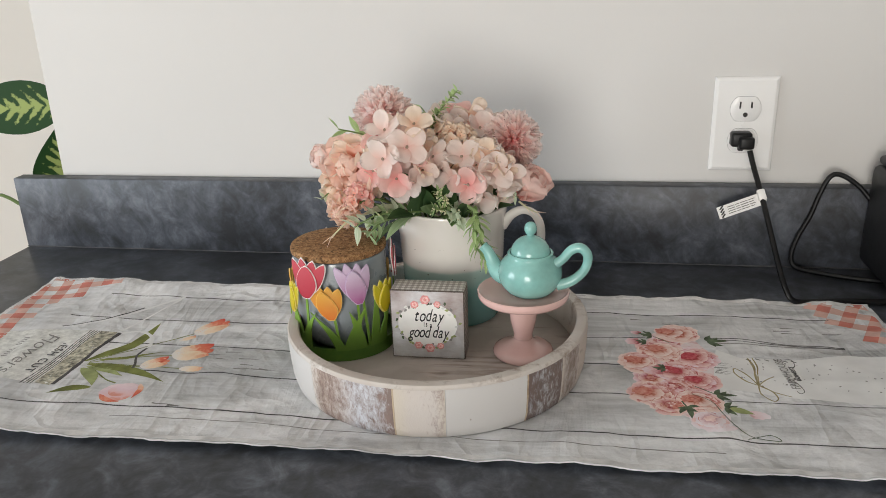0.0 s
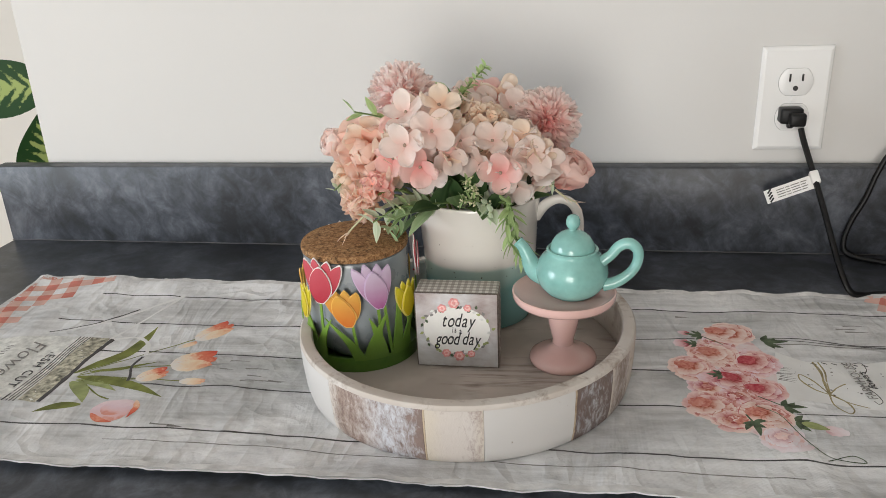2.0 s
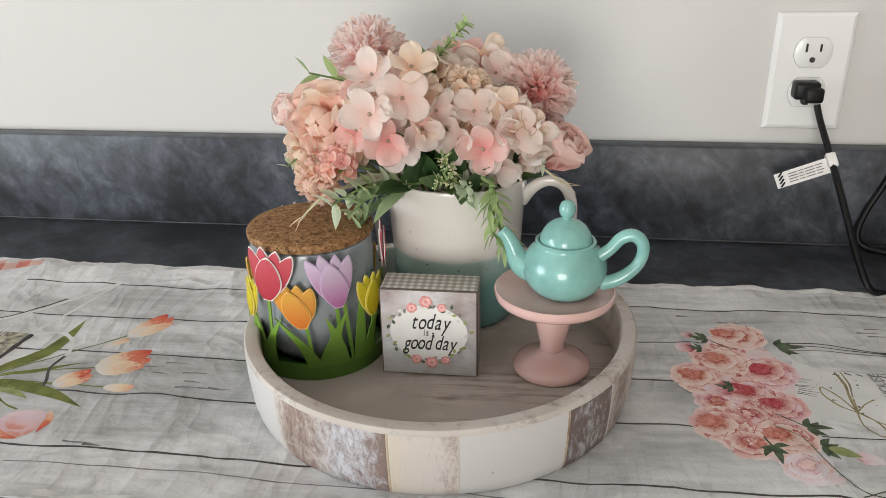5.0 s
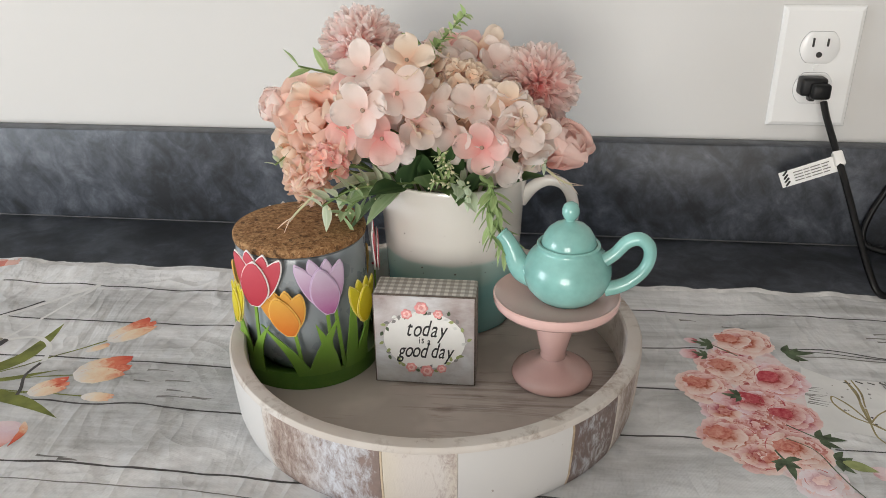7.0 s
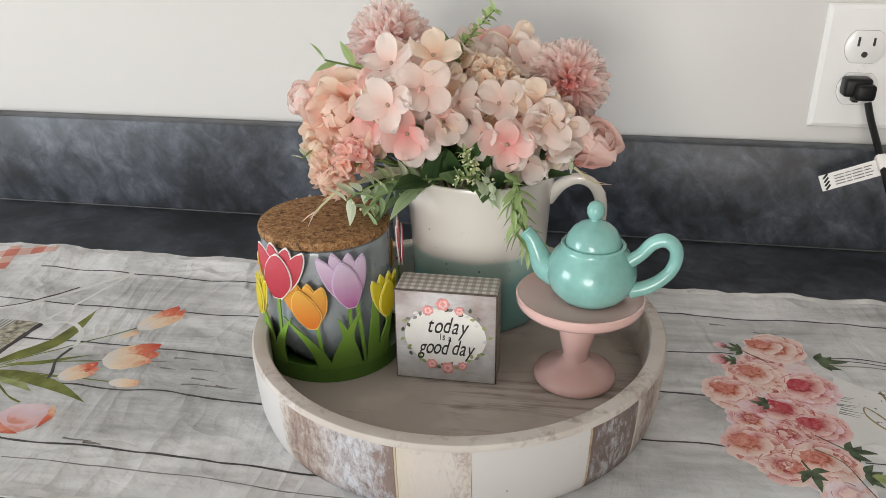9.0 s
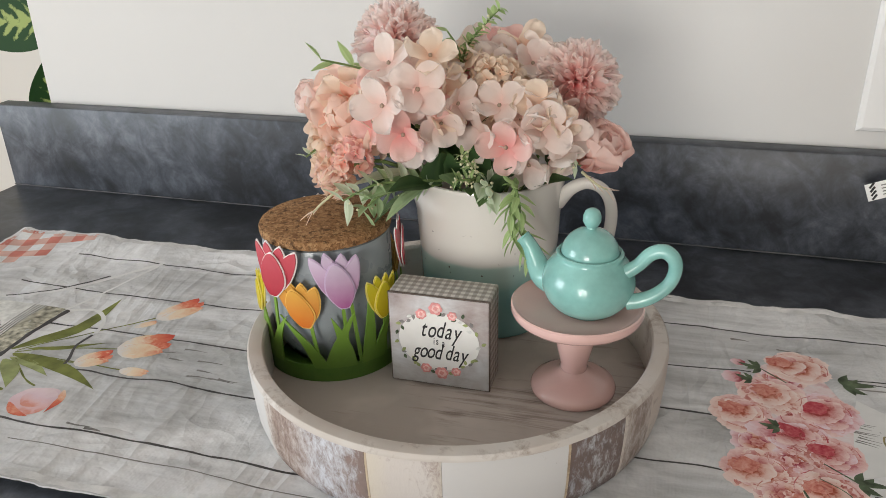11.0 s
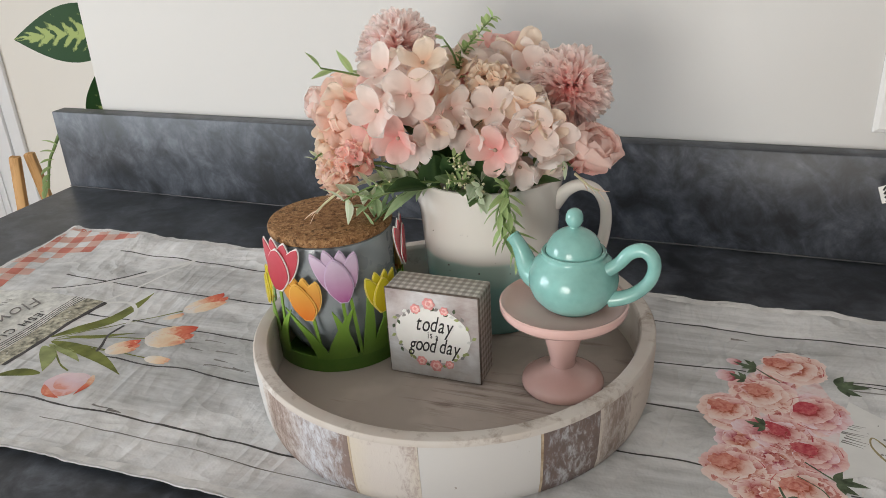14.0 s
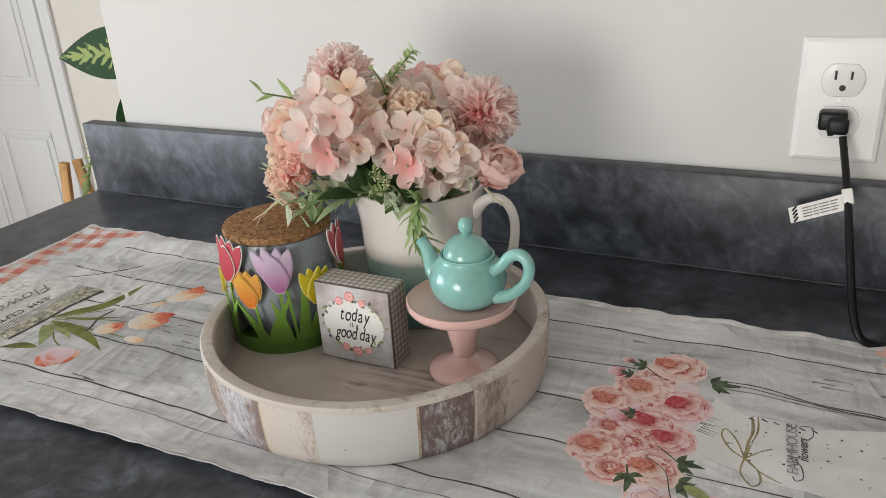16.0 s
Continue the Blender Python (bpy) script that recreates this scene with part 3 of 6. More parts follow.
for z in (0.0185, -0.0185):
    part("gap", receptacle_mesh(0.0176, 0.0146, -0.0050, -0.0056), M_PLATEGAP, outlet, m=pose(0, 0, z))
    face = part("receptacle", receptacle_mesh(0.0170, 0.0140, -0.0050, -0.0066), M_PLATE, outlet, m=pose(0, 0, z))
    # slots and ground hole: dark solids on the face, coloured like shaded openings
    part("slot", box((-0.0073, -0.0076, 0.0005), (-0.0053, -0.0071, 0.0085), 0.0002), M_SLOT, face)
    part("slot", box((0.0053, -0.0076, 0.0010), (0.0073, -0.0071, 0.0080), 0.0002), M_SLOT, face)
    bm = lathe([(0, 0), (0.0026, 0), (0.0026, 0.0006), (0, 0.0006)], 20)
    part("ground_hole", bm, M_SLOT, face, m=pose(0, -0.0071, -0.0065, 90))
# small dark marks along the plate's right edge
for z, h in ((0.030, 0.006), (0.012, 0.010), (0.000, 0.004)):
    part("edge_mark", box((0.0340, -0.0016, z), (0.0349, -0.0006, z + h), 0.0002), M_SLOT, outlet)
part("screw", lathe([(0, 0.0), (0.0030, 0.0), (0.0028, 0.0012), (0, 0.0016)], 24), M_PLATE, outlet, m=pose(0, -0.0057, 0, 90))

plug = thing("power_cord", WALLS @ pose(0.0320, -0.0085, 1.0540), "black rubber plug with a cord to the appliance", "cord")
part("plug_body", box((-0.0125, -0.016, -0.0080), (0.0105, 0.0, 0.0085), 0.003, 3), M_RUBBER, plug)
part("plug_grip", box((-0.005, -0.0235, -0.0095), (0.0120, -0.0140, 0.0045), 0.003, 3), M_RUBBER, plug)
part("plug_nub", box((-0.0040, -0.0150, -0.0125), (0.0010, -0.0060, -0.0085), 0.0008), M_RUBBER, plug)
inv = plug.matrix_basis.inverted()
line = [inv @ Vector(p) for p in ((0.230, 0.966, 1.042), (0.233, 0.958, 1.028), (0.2385, 0.934, 1.002), (0.2430, 0.906, 0.975), (0.2480, 0.876, 0.944), (0.2520, 0.856, 0.924), (0.2590, 0.848, 0.910), (0.2720, 0.851, 0.9050), (0.290, 0.8545, 0.9048), (0.318, 0.8575, 0.9048), (0.375, 0.862, 0.9045), (0.46, 0.88, 0.9040))]
part("cord", tube(spline(line, 10), 0.0035, 10, 0.85), M_RUBBER, plug)
tag = part("tag", box((-0.0500, -0.0004, -0.0072), (0.0, 0.0004, 0.0072), 0.0003), M_TAG, plug, "white paper warning tag", m=inv @ pose(0.2395, 0.9290, 0.9965, -28, -26, -14))
part("tag_wrap", box((-0.0045, -0.0042, -0.0070), (0.0042, 0.0042, 0.0070), 0.0016), M_TAG, plug, m=inv @ pose(0.2393, 0.9315, 0.9990, -40, -14, 0))
for k in range(4):
    for x0, x1 in ((-0.0380, -0.0300), (-0.0290, -0.0245), (-0.0235, -0.0150), (-0.0140, -0.0075 - 0.0015 * (k % 2))):
        part("print_line", box((x0, -0.0009, 0.0032 - 0.0026 * k), (x1, -0.0005, 0.0040 - 0.0026 * k)), M_INK2, tag)
for k in range(4):
    part("stripe", box((-0.0008, -0.0009, -0.0028), (0.0008, -0.0005, 0.0028)), M_BLACK, tag, m=pose(-0.0446, 0, -0.0048 + 0.0033 * k, 0, 50, 0))

appliance = thing("appliance", pose(0.363, 0.965, TOP, 0, 0, -1.5), "black matte countertop appliance near the wall", "appliance")
part("body", box((0.0, -0.27, 0.012), (0.34, 0.0, 0.129), 0.008, 3), M_APPL, appliance)
part("lid", box((0.004, -0.266, 0.1295), (0.336, -0.004, 0.140), 0.005, 3), M_APPL, appliance)
for x in (0.03, 0.31):
    for y in (-0.24, -0.03):
        part("foot", lathe([(0, 0), (0.012, 0), (0.012, 0.0125), (0, 0.0125)], 20), M_RUBBER, appliance, m=pose(x, y, 0))
loop = thing("looped_power_cable", pose(0.363, 0.965, TOP), "thin black power cable looped behind the appliance", "cable")
inv = loop.matrix_basis.inverted()
line = [inv @ Vector(p) for p in ((0.366, 0.958, 0.986), (0.352, 0.964, 1.002), (0.333, 0.967, 1.014), (0.321, 0.967, 1.012), (0.312, 0.966, 0.992), (0.304, 0.964, 0.966), (0.2925, 0.962, 0.940), (0.2875, 0.960, 0.918), (0.292, 0.956, 0.9055), (0.312, 0.945, 0.9029), (0.36, 0.925, 0.9029), (0.42, 0.915, 0.9029))]
part("cord", tube(spline(line, 10), 0.0029, 10), M_RUBBER, loop)

# ---- table runner ----
RX0, RX1, RY0, RY1 = -0.597, 0.336, 0.541, 0.862


def cloth_h(x, y):
    """Height of the cloth's upper face: puckered hems, faint folds."""
    edge = min(y - RY0, RY1 - 0.012 - y, (x - RX0) * 0.8, (RX1 - x) * 0.8)
    near = max(0.0, 1 - max(edge, 0) / 0.045)
    p = noise.noise((x * 34, y * 9, 1.7)) * 0.5 + 0.5
    q = noise.noise((x * 9, y * 14, 4.2))
    under = max(0.0, min(1.0, (math.hypot(x + 0.099, y - 0.70) - 0.145) / 0.03))
    r = noise.noise((x * 26 + y * 9, y * 5, 7.7))
    s = noise.noise((x * 60, y * 48, 2.2))
    ridge = max(0.0, 1 - 3 * abs(noise.noise((x * 11 + y * 4, y * 3, 5.1)))) ** 2 + 0.7 * max(0.0, 1 - 3.5 * abs(noise.noise((x * 5 - y * 3, y * 9, 8.6)))) ** 2
    return TOP + 0.0018 + near * (0.0056 * p * near + 0.0024 * max(0.0, noise.noise((x * 72, y * 60 if edge > (x - RX0) * 0.75 or edge > (RX1 - x) * 0.75 else y * 8, 9.3)))) + under * (0.0018 * max(0, q + 0.3) + 0.0015 * max(0, r + 0.2) + 0.00022 * (s + 1) + 0.0010 * ridge)


def runner_edge(u, side):
    """Slightly wandering hem."""
    return 0.0016 * noise.noise((u * 13, side * 7.7, 0.3)) + 0.0008 * noise.noise((u * 47, side * 3.1, 0.9))


runner = thing("table_runner", pose(0, 0, 0), "pale grey printed cloth table runner lying on the counter", "runner")


def cloth_mesh():
    bm = bmesh.new()
    nx, ny = 260, 90
    top, low = [], []
    for j in range(ny + 1):
        v = j / ny
        rt, rl = [], []
        for i in range(nx + 1):
            u = i / nx
            slope = -0.012 * u
            x = RX0 + (RX1 - RX0) * u + (runner_edge(v, 1) * (1 - u) + runner_edge(v, 2) * u)
            y = RY0 + (RY1 + slope - RY0) * v + (runner_edge(u * 3, 3) * (1 - v) + runner_edge(u * 3, 4) * v)
            h = cloth_h(x, y)
            rt.append(bm.verts.new((x, y, h)))
            rl.append(bm.verts.new((x, y, max(TOP + 0.0003, h - 0.0012))))
        top.append(rt), low.append(rl)
    for j in range(ny):
        for i in range(nx):
            bm.faces.new((top[j][i], top[j][i + 1], top[j + 1][i + 1], top[j + 1][i]))
            bm.faces.new((low[j][i], low[j + 1][i], low[j + 1][i + 1], low[j][i + 1]))
    for i in range(nx):
        bm.faces.new((top[0][i], low[0][i], low[0][i + 1], top[0][i + 1]))
        bm.faces.new((top[ny][i], top[ny][i + 1], low[ny][i + 1], low[ny][i]))
    for j in range(ny):
        bm.faces.new((top[j][0], top[j + 1][0], low[j + 1][0], low[j][0]))
        bm.faces.new((top[j][nx], low[j][nx], low[j + 1][nx], top[j + 1][nx]))
    return bm


part("cloth", cloth_mesh(), M_CLOTH, runner)
LIFT = 0.00016


def raised(x, y, level):
    return cloth_h(x, y) + LIFT * (1 + 0.14 * (level - 1))


def print_shape(name, pts, mat, level=1, label="", rings=3, run=None):
    """Printed patch: fills the outline (star-shaped about its middle) and follows the cloth."""
    bm = bmesh.new()
    cx, cy = sum(p[0] for p in pts) / len(pts), sum(p[1] for p in pts) / len(pts)
    fine = []
    for (xa, ya), (xb, yb) in zip(pts, pts[1:] + pts[:1]):
        n = max(1, round(math.hypot(xb - xa, yb - ya) / 0.005))
        fine += [(xa + (xb - xa) * i / n, ya + (yb - ya) * i / n) for i in range(n)]
    pts = fine
    rings = max(rings, round(max(math.hypot(x - cx, y - cy) for x, y in pts) / 0.005))
    lay = bm.verts.layers.float.new("along")
    reach = max(1e-6, max(abs((x - cx) * run[0] + (y - cy) * run[1]) for x, y in pts)) if run else 1.0

    def at(x, y):
        v = bm.verts.new((x, y, raised(x, y, level)))
        v[lay] = 0.5 + 0.5 * ((x - cx) * run[0] + (y - cy) * run[1]) / reach if run else 0.5
        return v

    mid = at(cx, cy)
    prev = None
    for k in range(1, rings + 1):
        f = k / rings
        ring = [at(cx + (x - cx) * f, cy + (y - cy) * f) for x, y in pts]
        n = len(ring)
        for i in range(n):
            j = (i + 1) % n
            bm.faces.new((mid, ring[i], ring[j])) if prev is None else bm.faces.new((prev[i], ring[i], ring[j], prev[j]))
        prev = ring
    return part(name, bm, mat, runner, label)


def print_line(name, pts, width, mat, level=1, wob=0.0, seed=0.0, taper=False):
    """Printed stroke along a smooth line, its width uneven."""
    line = spline([(x, y, 0) for x, y in pts], 10)
    bm = bmesh.new()
    rows = []
    for i, p in enumerate(line):
        d = (line[min(i + 1, len(line) - 1)] - line[max(i - 1, 0)]).normalized()
        s = Vector((-d.y, d.x, 0))
        u = i / (len(line) - 1)
        w = width * (0.65 + 0.6 * abs(noise.noise((p.x * 60, p.y * 60, seed)))) * ((1 - 0.85 * u) if taper else 1)
        c = p + s * (wob * noise.noise((p.x * 22, seed, p.y * 22)))
        rows.append([bm.verts.new((q.x, q.y, raised(q.x, q.y, level))) for q in (c - s * w / 2, c + s * w / 2)])
    for a, b in zip(rows, rows[1:]):
        bm.faces.new((a[0], a[1], b[1], b[0]))
    return part(name, bm, mat, runner)


def blade(p0, p1, w, bend=0.0, n=9):
    """Outline of a pointed leaf or petal from p0 to p1."""
    a, b = Vector((*p0, 0)), Vector((*p1, 0))
    d = b - a
    s = Vector((-d.y, d.x, 0)).normalized()
    up, dn = [], []
    for i in range(n + 1):
        t = i / n
        c = a + d * t + s * bend * math.sin(math.pi * t)
        h = w * math.sin(math.pi * min(1, t * 0.97 + 0.03) ** 0.8) / 2
        up.append(c + s * h), dn.append(c - s * h)
    return [(p.x, p.y) for p in up + dn[::-1]]


def scallop(cx, cy, r, n, amp, rot, squash=1.0):
    out = []
    for i in range(48):
        a = 2 * math.pi * i / 48
        k = r * (1 - amp + amp * abs(math.sin(n * a / 2 + rot)) + 0.08 * noise.noise((cx * 90 + math.cos(a) * 1.5, cy * 90 + math.sin(a) * 1.5, rot)))
        out.append((cx + k * math.cos(a), cy + k * math.sin(a) * squash))
    return out


# stitched hems
for pts in ([(RX0 + 0.006 + (RX1 - RX0 - 0.012) * i / 60, RY0 + 0.0045) for i in range(61)], [(RX0 + 0.006 + (RX1 - RX0 - 0.012) * i / 60, RY1 - 0.0045 - 0.012 * i / 60) for i in range(61)],
            [(RX0 + 0.0045, RY0 + 0.006 + (RY1 - RY0 - 0.012) * i / 20) for i in range(21)], [(RX1 - 0.0045, RY0 + 0.006 + (RY1 - RY0 - 0.026) * i / 20) for i in range(21)]):
    print_line("hem", pts, 0.0075, M_HEM, 0.7, 0.0012, 5.5)
# board joints
for k, (y0, y1, xa, xb) in enumerate(((0.822, 0.810, -0.50, 0.29), (0.764, 0.753, -0.515, 0.10), (0.708, 0.699, -0.44, 0.075), (0.653, 0.646, -0.39, 0.082), (0.594, 0.583, -0.58, 0.30), (0.577, 0.566, -0.36, 0.14))):
    n = 24
    pts = [(xa + (xb - xa) * i / n, y0 + (y1 - y0) * ((xa + (xb - xa) * i / n) + 0.55) / 0.85) for i in range(n + 1)]
    print_line("board_joint", pts, 0.0012 if k == 5 else 0.0020, M_INK2 if k == 5 else M_INK, 1, 0.0035, k * 3.3)
print_line("board_joint", [(0.155 + 0.02 * i, 0.6445 - 0.0002 * i) for i in range(8)], 0.0014, M_INK, 1, 0.003, 9.1)
rnd = random.Random(4)
for k in range(16):
    x, y = rnd.choice([(-0.30, 0.685), (-0.27, 0.665), (0.25, 0.78), (-0.33, 0.60), (0.10, 0.80)])
    x, y = x + rnd.uniform(-0.03, 0.03), y + rnd.uniform(-0.008, 0.008)
    print_line("grain_mark", [(x, y), (x + 0.008, y + rnd.uniform(-0.001, 0.001)), (x + rnd.uniform(0.012, 0.022), y)], 0.0030, M_INK2, 1, 0.003, k, taper=True)

# gingham corners
CELL = 0.0125


def gingham(name, inside, x0, x1, y0, y1, turn):
    c, s = math.cos(turn), math.sin(turn)
    for i in range(-30, 31):
        for j in range(-30, 31):
            if i % 2 and j % 2:
                continue
            px, py = (i + 0.5) * CELL, (j + 0.5) * CELL
            mx, my = (x0 + x1) / 2 + c * px - s * py, (y0 + y1) / 2 + s * px + c * py
            if not (x0 < mx < x1 and y0 < my < y1 and inside(mx, my)):
                continue
            h = CELL * 0.5
            pts = [(mx + c * a - s * b, my + s * a + c * b) for a, b in ((-h, -h), (h, -h), (h, h), (-h, h))]
            pts = [(min(max(a, RX0 + 0.004), RX1 - 0.004), min(max(b, RY0 + 0.004), RY1 - 0.014 if mx > 0 else RY1 - 0.004)) for a, b in pts]
            print_shape(name, pts, P_CHECK[0] if i % 2 == 0 and j % 2 == 0 else P_CHECK[1], 1, rings=2)


gingham("check_square", lambda x, y: x < -0.560 + 0.06 * max(0, (y - 0.79) / 0.07), RX0, -0.50, 0.60, 0.862, 0.25)
gingham("check_square", lambda x, y: (x - 0.276) * 0.9 > (0.848 - y) * 0.36 - 0.004, 0.27, RX1, 0.68, 0.852, -0.45)

# tin of tulips
print_shape("tin_body", [(-0.442, 0.727), (-0.50, 0.730), (-0.558, 0.722), (-0.566, 0.68), (-0.560, 0.630), (-0.50, 0.626), (-0.447, 0.622), (-0.441, 0.67)], P_TIN, 1, "printed old enamel tin", 6)
print_shape("tin_rim", [(-0.440, 0.729), (-0.458, 0.728), (-0.462, 0.675), (-0.463, 0.623), (-0.446, 0.620), (-0.439, 0.67)], P_TINLO, 2, rings=4)
for k, x in enumerate((-0.4395, -0.4625, -0.4655, -0.4685, -0.4720)):
    print_line("tin_stripe", [(x + 0.003, 0.728), (x + 0.001, 0.70), (x - 0.001, 0.66), (x - 0.004, 0.621)], 0.0055 if k == 0 else 0.0016, M_INK, 3, 0.001, k)
for k, (x, ya, yb) in enumerate(((-0.528, 0.708, 0.690), (-0.528, 0.684, 0.668), (-0.529, 0.660, 0.640))):
    for j in range(4):
        y = ya + (yb - ya) * (j + 0.5) / 4
        print_line("faded_letter", [(x - 0.003, y), (x + 0.003, y + 0.001)], 0.0022, M_INK2, 3, 0.001, j + k)


def lettering(name, text, m, size, mat, parent, shear=0.0, depth=0.00012, space=1.0, label="", gap=1.0, thin=0.0):
    cu = bpy.data.curves.new(name, "FONT")
    cu.body, cu.size, cu.shear, cu.extrude = text, size, shear, depth
    cu.align_x, cu.align_y, cu.space_character, cu.space_word = "CENTER", "CENTER", space, gap
    cu.offset = -thin
    cu.materials.append(mat)
    ob = new(name, cu)
    ob.matrix_basis = m
    ob.parent = parent
    if label:
        ob["label"] = label
    return ob


lettering("lettering", "FRESH CUT", pose(-0.4805, 0.676, cloth_h(-0.48, 0.676) + 0.0010, 0, 0, -94), 0.0125, M_INK, runner, 0.0, space=1.15)
lettering("lettering", "Flowers", pose(-0.504, 0.678, cloth_h(-0.504, 0.678) + 0.0010, 0, 0, -93), 0.0250, M_INK2, runner, 0.35, 0.00012, 1.0, "", 1.0, 0.0003)
print_line("ribbon", [(-0.510, 0.734), (-0.47, 0.752), (-0.44, 0.785), (-0.409, 0.821)], 0.0052, P_WHITE, 2)
print_line("ribbon_shadow", [(-0.508, 0.737), (-0.47, 0.756), (-0.442, 0.790)], 0.0024, M_INK, 2.5, 0.001, 2)
print_line("ribbon", [(-0.409, 0.822), (-0.418, 0.79), (-0.432, 0.75), (-0.440, 0.728)], 0.0036, P_WHITE, 2)
print_line("ribbon_loop", [(-0.436, 0.728), (-0.415, 0.733), (-0.397, 0.720), (-0.390, 0.700)], 0.0045, P_WHITE, 3)
print_line("ribbon_loop", [(-0.391, 0.698), (-0.392, 0.680), (-0.386, 0.665), (-0.384, 0.657)], 0.0034, M_INK, 3)
for a, b, w, bend, g in (((-0.438, 0.665), (-0.405, 0.755), 0.013, -0.014, 0), ((-0.432, 0.660), (-0.341, 0.634), 0.012, 0.006, 0), ((-0.433, 0.652), (-0.405, 0.622), 0.013, 0.004, 1),
                         ((-0.405, 0.620), (-0.440, 0.606), 0.010, -0.003, 0), ((-0.430, 0.655), (-0.385, 0.640), 0.008, 0.003, 1), ((-0.425, 0.668), (-0.37, 0.690), 0.005, -0.002, 0)):
    print_shape("printed_leaf", blade(a, b, w, bend), P_GREEN[g], 2)
for pts in (((-0.432, 0.664), (-0.40, 0.695), (-0.374, 0.718), (-0.352, 0.737)), ((-0.432, 0.662), (-0.40, 0.675), (-0.352, 0.684)), ((-0.430, 0.658), (-0.40, 0.660), (-0.374, 0.660)), ((-0.40, 0.662), (-0.37, 0.661), (-0.335, 0.659)), ((-0.425, 0.655), (-0.40, 0.635), (-0.385, 0.628))):
    print_line("printed_stem", pts, 0.0016, P_GREEN[0], 2)


def printed_tulip(base, tip, w, kind):
    """Half-open tulip: cream below, flushing red on the upper side and at the tip."""
    dx, dy = tip[0] - base[0], tip[1] - base[1]
    l = math.hypot(dx, dy)
    d, n = (dx / l, dy / l), (-dy / l, dx / l)

    def at(u, v):
        return (base[0] + dx * u + n[0] * w * v, base[1] + dy * u + n[1] * w * v)

    def run(u, v):
        q = math.hypot(u, v)
        return ((d[0] * u + n[0] * v) / q, (d[1] * u + n[1] * v) / q)

    print_shape("printed_tulip", [at(u, v) for u, v in ((-0.02, 0.0), (0.06, 0.26), (0.22, 0.43), (0.45, 0.50), (0.70, 0.44), (0.90, 0.36), (0.97, 0.24), (0.90, 0.10), (0.99, -0.02), (0.88, -0.18), (0.90, -0.34), (0.66, -0.48), (0.40, -0.50), (0.18, -0.40), (0.05, -0.24))], P_TULIP[1], 3, rings=4, run=run(1, 0.35))
    if kind:
        print_shape("printed_petal", [at(u, v) for u, v in ((0.30, 0.20), (0.42, 0.40), (0.62, 0.50), (0.84, 0.47), (1.00, 0.40), (0.98, 0.22), (0.88, 0.06), (0.70, 0.0), (0.48, 0.06))], P_TULIP[0], 3.6, rings=4, run=run(1, 0.2))
        print_shape("printed_petal", [at(u, v) for u, v in ((0.52, 0.02), (0.66, 0.10), (0.84, 0.12), (1.02, 0.02), (0.98, -0.16), (0.86, -0.22), (0.70, -0.14))], P_CORAL[0], 3.9, rings=3)
        print_shape("printed_petal", [at(u, v) for u, v in ((0.02, -0.05), (0.14, 0.12), (0.40, 0.14), (0.64, 0.02), (0.86, -0.18), (0.93, -0.34), (0.72, -0.46), (0.42, -0.48), (0.18, -0.36))], P_TULIP[1], 4.3, rings=4, run=run(1, -0.3))
        print_line("petal_vein", [at(0.10, 0.02), at(0.42, 0.12), at(0.66, 0.0), at(0.86, -0.2)], 0.0006, P_CORAL[1], 4.8)


printed_tulip((-0.356, 0.732), (-0.332, 0.763), 0.025, 1)
printed_tulip((-0.358, 0.685), (-0.321, 0.698), 0.036, 1)
printed_tulip((-0.378, 0.660), (-0.355, 0.674), 0.020, 1)
printed_tulip((-0.338, 0.659), (-0.314, 0.658), 0.010, 0)
printed_tulip((-0.366, 0.716), (-0.352, 0.728), 0.008, 0)
print_shape("printed_tulip", scallop(-0.373, 0.613, 0.0185, 3, 0.10, 0.4, 0.88), P_TULIP[2], 3, rings=4, run=(-0.3, 0.95))
print_shape("printed_petal", blade((-0.389, 0.608), (-0.364, 0.597), 0.006, -0.003), P_CORAL[0], 4)
print_shape("printed_petal", blade((-0.360, 0.628), (-0.356, 0.602), 0.006, 0.003), P_TULIP[0], 4, run=(0, -1))
print_shape("printed_petal", scallop(-0.371, 0.616, 0.0135, 2, 0.10, 1.2, 0.80), P_TULIP[2], 4.4, rings=4, run=(0.1, 1))

# enamel jug of roses
print_shape("jug_body", [(0.163, 0.737), (0.184, 0.721), (0.226, 0.720), (0.280, 0.736), (0.318, 0.733), (0.318, 0.648), (0.27, 0.648), (0.208, 0.653), (0.166, 0.664), (0.147, 0.656), (0.152, 0.695)], P_WHITE, 1, "printed white speckled jug", 6)
rnd = random.Random(9)
for k in range(60):
    x, y, r = rnd.uniform(0.170, 0.316), rnd.uniform(0.668, 0.716), rnd.choice([0.0005, 0.0007, 0.0011])
    print_shape("speck", scallop(x, y, r, 5, 0.3, k)[::6], M_INK2 if k % 3 else M_INK, 2, rings=1)
for k in range(6):
    print_line("speckled_edge", [(0.186 + 0.008 * k, 0.7185 + 0.001 * (k % 2)), (0.190 + 0.008 * k, 0.7165)], 0.002, M_INK, 2, 0.001, k)
lettering("lettering", "FARMHOUSE", pose(0.2150, 0.692, cloth_h(0.21, 0.692) + 0.0009, 0, 0, 93), 0.0102, M_INK2, runner, 0.0, space=0.9, thin=0.0001)
lettering("lettering", "flowers", pose(0.2215, 0.693, cloth_h(0.22, 0.694) + 0.0009, 0, 0, 93), 0.0085, M_INK, runner, 0.35)
print_line("flourish", [(0.219, 0.720), (0.226, 0.722), (0.227, 0.712), (0.224, 0.706)], 0.0009, M_INK, 2)
